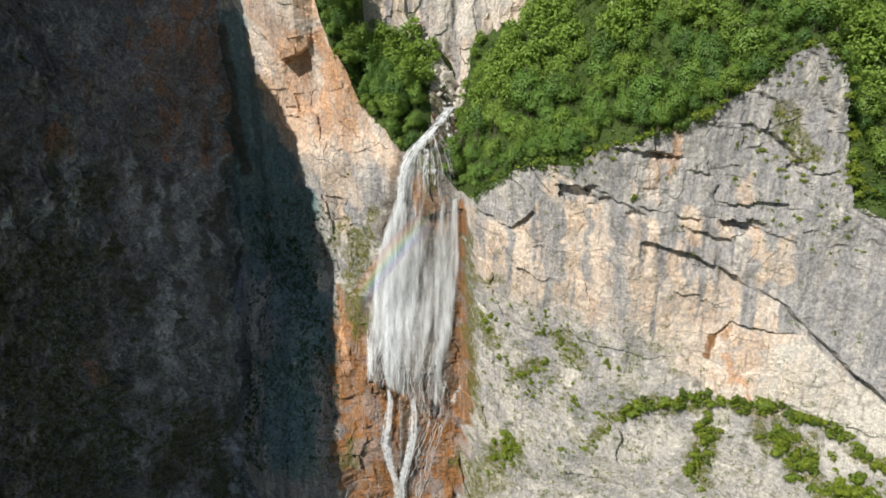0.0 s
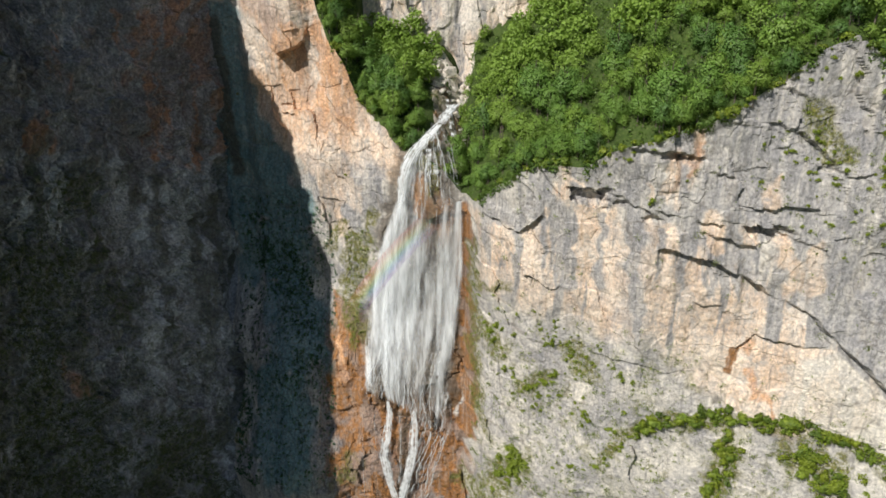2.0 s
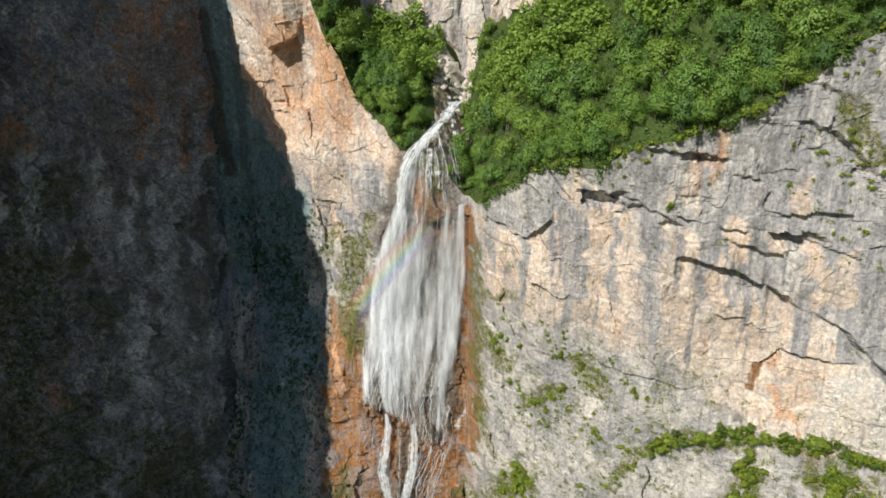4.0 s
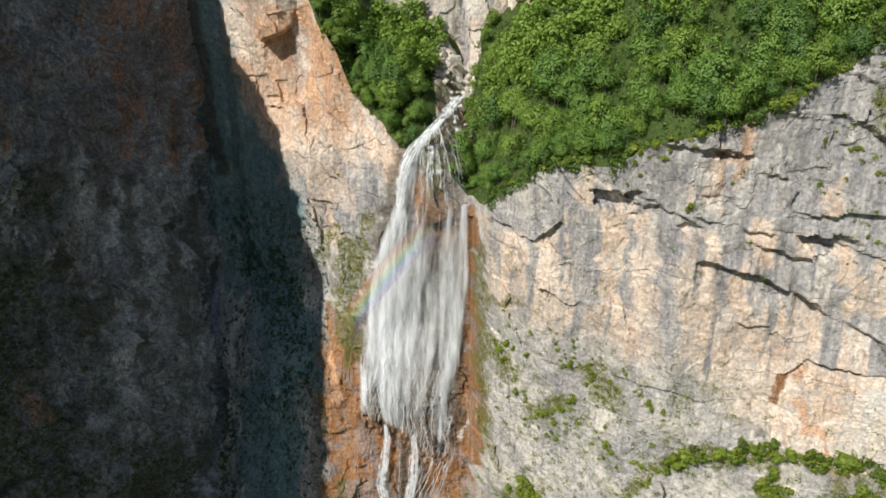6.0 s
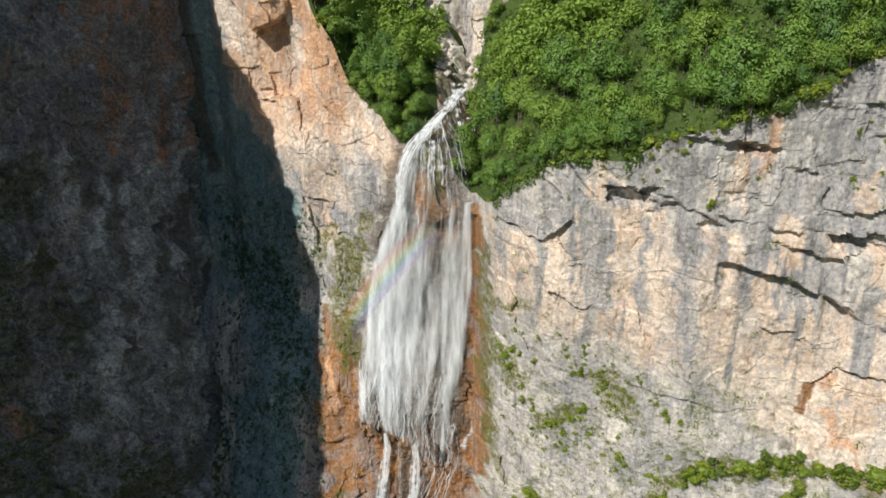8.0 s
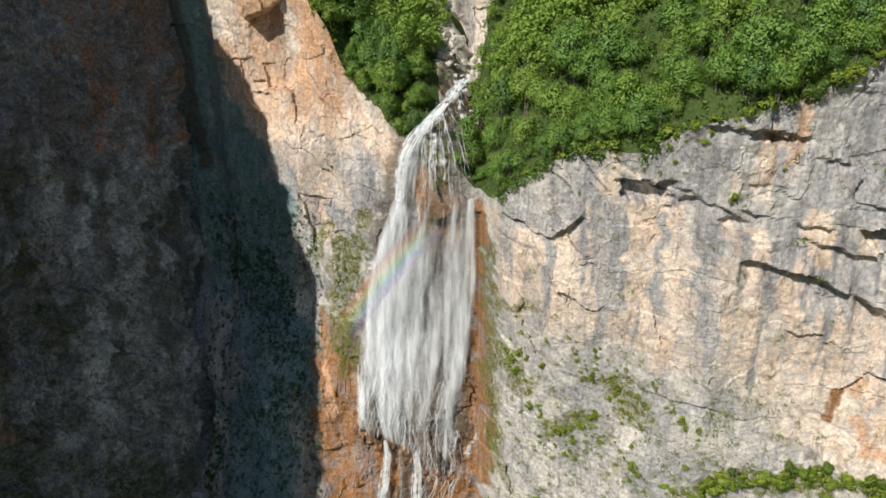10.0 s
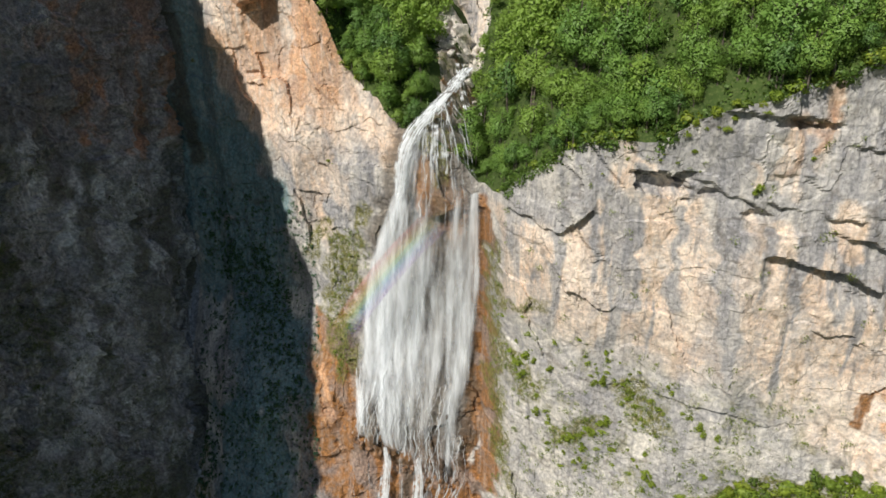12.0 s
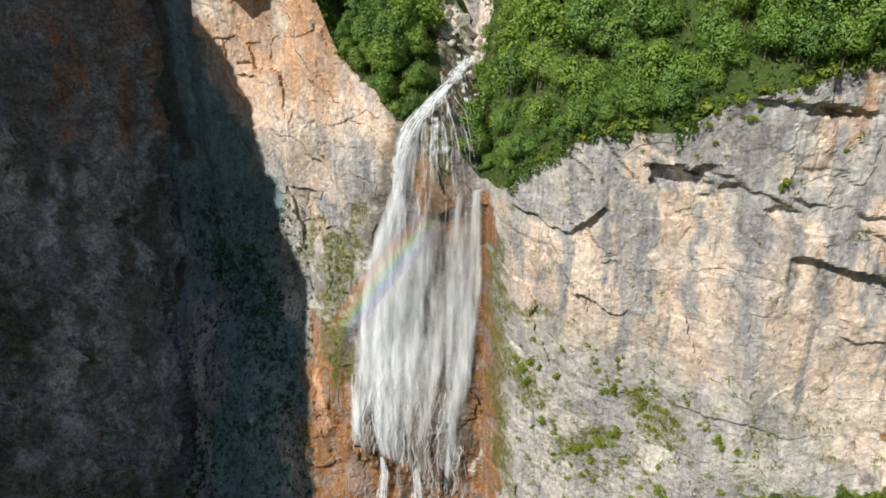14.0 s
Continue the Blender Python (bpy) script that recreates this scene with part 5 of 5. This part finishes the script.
# ---- shrubs on the cliffs ----
BAND = [([(30, 91), (34, 98), (38, 105)], 10, 0.7, 0.5), ([(24, 82), (26, 66)], 9, 1.2, 0.6), ([(18, 60), (22, 52)], 8, 1.6, 0.6), ([(66, 19), (74, 26), (88, 31), (103, 35), (112, 35.5), (124, 32.5), (136, 25)], 116, 3.2, 1.7), ([(91, 29), (91, 14), (90, -2)], 46, 3.2, 1.6),
        ([(108, 28), (116, 20), (128, 10), (138, 14)], 90, 6.5, 1.8), ([(22, -30), (27, -18), (29, -10)], 34, 4.6, 1.6), ([(30, 22), (34, 27), (39, 33)], 12, 1.0, 1.0),
        ([(15, 44), (17, 42), (17.5, 38)], 8, 1.2, 0.8), ([(43, 48), (46, 40), (48, 30)], 9, 1.6, 0.7), ([(96, 128), (104, 119), (108, 112)], 10, 2.4, 0.7), ([(115, 121), (118, 112), (124, 108)], 12, 2.0, 0.9),
        ([(60.5, 101), (61, 103)], 4, 0.6, 0.7), ([(36, -12), (56, 4), (66, 18)], 12, 1.6, 0.9), ([(-42, 90), (-32, 98)], 3, 2.0, 0.5), ([(16, 60), (52, 44)], 12, 7.0, 0.6), ([(20, 20), (60, 50)], 14, 11.0, 0.6),
        ([(90, 110), (120, 90)], 10, 9.0, 0.6), ([(96, 138), (106, 138)], 5, 1.2, 0.8), ([(40, 110), (58, 118)], 9, 1.6, 0.7), ([(76, 128), (100, 144)], 9, 1.8, 0.7), ([(94, 120), (128, 92)], 14, 9.0, 0.65), ([(84, 124), (118, 110)], 12, 5.0, 0.6), ([(36, 104), (70, 110)], 8, 5.0, 0.45),
        ([(15, 54), (22, 32), (34, 12)], 26, 5.0, 1.0), ([(26, 50), (62, 40)], 28, 6.0, 0.8), ([(28, 30), (64, 14)], 30, 8.0, 0.8), ([(94, 112), (130, 84)], 12, 9.0, 0.8), ([(40, 0), (80, 8)], 12, 7.0, 0.5), ([(112, 143), (116, 125), (119, 106)], 16, 1.4, 1.4)]
shrubs = [shrub(90 + k, w, h) for k, (w, h) in enumerate(((2.8, 2.2), (2.2, 1.8), (3.6, 2.6), (1.8, 1.4), (3.0, 3.0)))]
bush_leaves = []
for ob in shrubs:
    data = [c for c in ob.children if c.name.startswith("leaves")][0].data
    co = np.zeros(3 * len(data.vertices), np.float32)
    data.vertices.foreach_get("co", co)
    bush_leaves.append(co.reshape(-1, 3))
scrub = []


def plant(m, single):
    """A shrub of its own, or more leaves for the scrub that nobody could count."""
    kind = int(rng.integers(0, 5))
    if single:
        copy_thing(shrubs[kind], m)
    else:
        scrub.append(bush_leaves[kind] @ np.array(m.to_3x3()).T + np.array(m.translation))


count = 0
for points, number, spread, grown in BAND:
    p = np.array(points, float)
    for k in range(number):
        f = rng.uniform(0, len(p) - 1)
        i = min(int(f), len(p) - 2)
        x, z = p[i] + (p[i + 1] - p[i]) * (f - i) + rng.normal(0, 0.45 * spread, 2)
        m = pose(x, float(wall_y(x, z)) - 0.05, z - 0.3, rng.uniform(15, 40), rng.uniform(-10, 10), rng.uniform(-40, 40))
        if count < len(shrubs):
            shrubs[count].matrix_basis = m
        else:
            plant(m @ Matrix.Diagonal((grown * rng.uniform(0.5, 1.5), grown * rng.uniform(0.5, 1.0), grown * rng.uniform(0.4, 1.1), 1.0)), grown > 0.65 and count < 225)
        count += grown > 0.65


# bushes leaning out over the rim
for x in np.concatenate([np.arange(12, 118, 1.9), np.arange(-55, -20, 2.0)]):
    x = float(x + rng.uniform(-1.2, 1.2))
    if float(grain(np.array([x / 7]), np.array([0.5]), 877)[0]) < -0.35:
        continue
    z = float(rim_z(x)) - rng.uniform(-0.2, 1.4)
    m = pose(x, float(wall_y(x, z)) + rng.uniform(-0.1, 0.9), z - 0.4, rng.uniform(0, 25), rng.uniform(-10, 10), rng.uniform(0, 360))
    plant(m @ Matrix.Scale(rng.choice([0.6, 0.9, 1.3, 1.7]) * rng.uniform(0.8, 1.15), 4), x > 11)


scrub = np.concatenate(scrub)
tagged(part("scrub", mesh_of("scrub", scrub, np.arange(len(scrub)).reshape(-1, 4)), LEAF_BUSH), "small green scrub scattered over the cliff", "scrub", kind="stuff")


# ---- grass and ivy, beyond counting ----
def tufts():
    rng = np.random.default_rng(31)
    x, z = rng.uniform(11, 150, 42000), rng.uniform(-50, 140, 42000)
    s = stains(x, z)
    want = 0.22 * s["moss"] + 0.30 * ease(66, 40, z) * ease(76, 45, x - 0.2 * z) * ease(0.1, 0.6, rough(x / 3.4, z / 4.6, 3, 701)) + 0.06 * ease(60, 30, z) + 0.014 + 0.05 * ease(78, 95, x) * ease(84, 96, z) * ease(0.0, 0.5, rough(x / 7, z / 7, 3, 703))
    keep = (rng.random(len(x)) < want) & (z < np.interp(x, RIM[:, 0], RIM[:, 1]) - 1)
    # and the green slope beside the fall
    xw, zw = rng.uniform(-50, -26, 2600), rng.uniform(18, 76, 2600)
    green = rng.random(len(xw)) < 0.4 * patches(xw, zw, [([(-35, 66), (-38, 50), (-40, 34), (-37, 26)], 5.0)], 707, 0.7, 4)
    x, z, keep = np.concatenate([x, xw]), np.concatenate([z, zw]), np.concatenate([keep, green])
    x, z = x[keep], z[keep]
    at = np.stack([x, wall_y(x, z) - 0.05, z], 1)
    v, f, nor = clumps(at, rng.uniform(0.2, 0.5, len(at)) * rng.choice([1, 1.4, 2.0, 3.0], len(at)), 30, 0.2, rng, 0.8)
    tagged(part("grass_tufts", mesh_of("grass_tufts", v, f, normals=nor), LEAF_GRASS), "dry green grass tufts growing in rock cracks", "grass", kind="stuff")
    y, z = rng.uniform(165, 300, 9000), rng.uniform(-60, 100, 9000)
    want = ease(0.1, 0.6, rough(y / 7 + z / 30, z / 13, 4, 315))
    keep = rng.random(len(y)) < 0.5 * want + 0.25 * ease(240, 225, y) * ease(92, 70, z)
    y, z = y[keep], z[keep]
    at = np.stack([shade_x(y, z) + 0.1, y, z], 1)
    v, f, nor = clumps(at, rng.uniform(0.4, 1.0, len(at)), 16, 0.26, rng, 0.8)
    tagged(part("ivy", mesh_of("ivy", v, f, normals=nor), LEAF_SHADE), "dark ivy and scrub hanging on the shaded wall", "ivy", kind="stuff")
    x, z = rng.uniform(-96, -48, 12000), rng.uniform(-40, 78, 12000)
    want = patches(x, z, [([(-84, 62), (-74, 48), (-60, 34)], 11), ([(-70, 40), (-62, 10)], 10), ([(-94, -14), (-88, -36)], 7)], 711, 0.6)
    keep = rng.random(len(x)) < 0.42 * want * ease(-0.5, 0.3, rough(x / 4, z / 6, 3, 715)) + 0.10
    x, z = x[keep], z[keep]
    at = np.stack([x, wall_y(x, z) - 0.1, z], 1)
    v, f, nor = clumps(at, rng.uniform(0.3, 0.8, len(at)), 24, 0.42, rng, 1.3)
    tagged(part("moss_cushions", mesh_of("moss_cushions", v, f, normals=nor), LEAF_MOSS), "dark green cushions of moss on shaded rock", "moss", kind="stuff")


tufts()
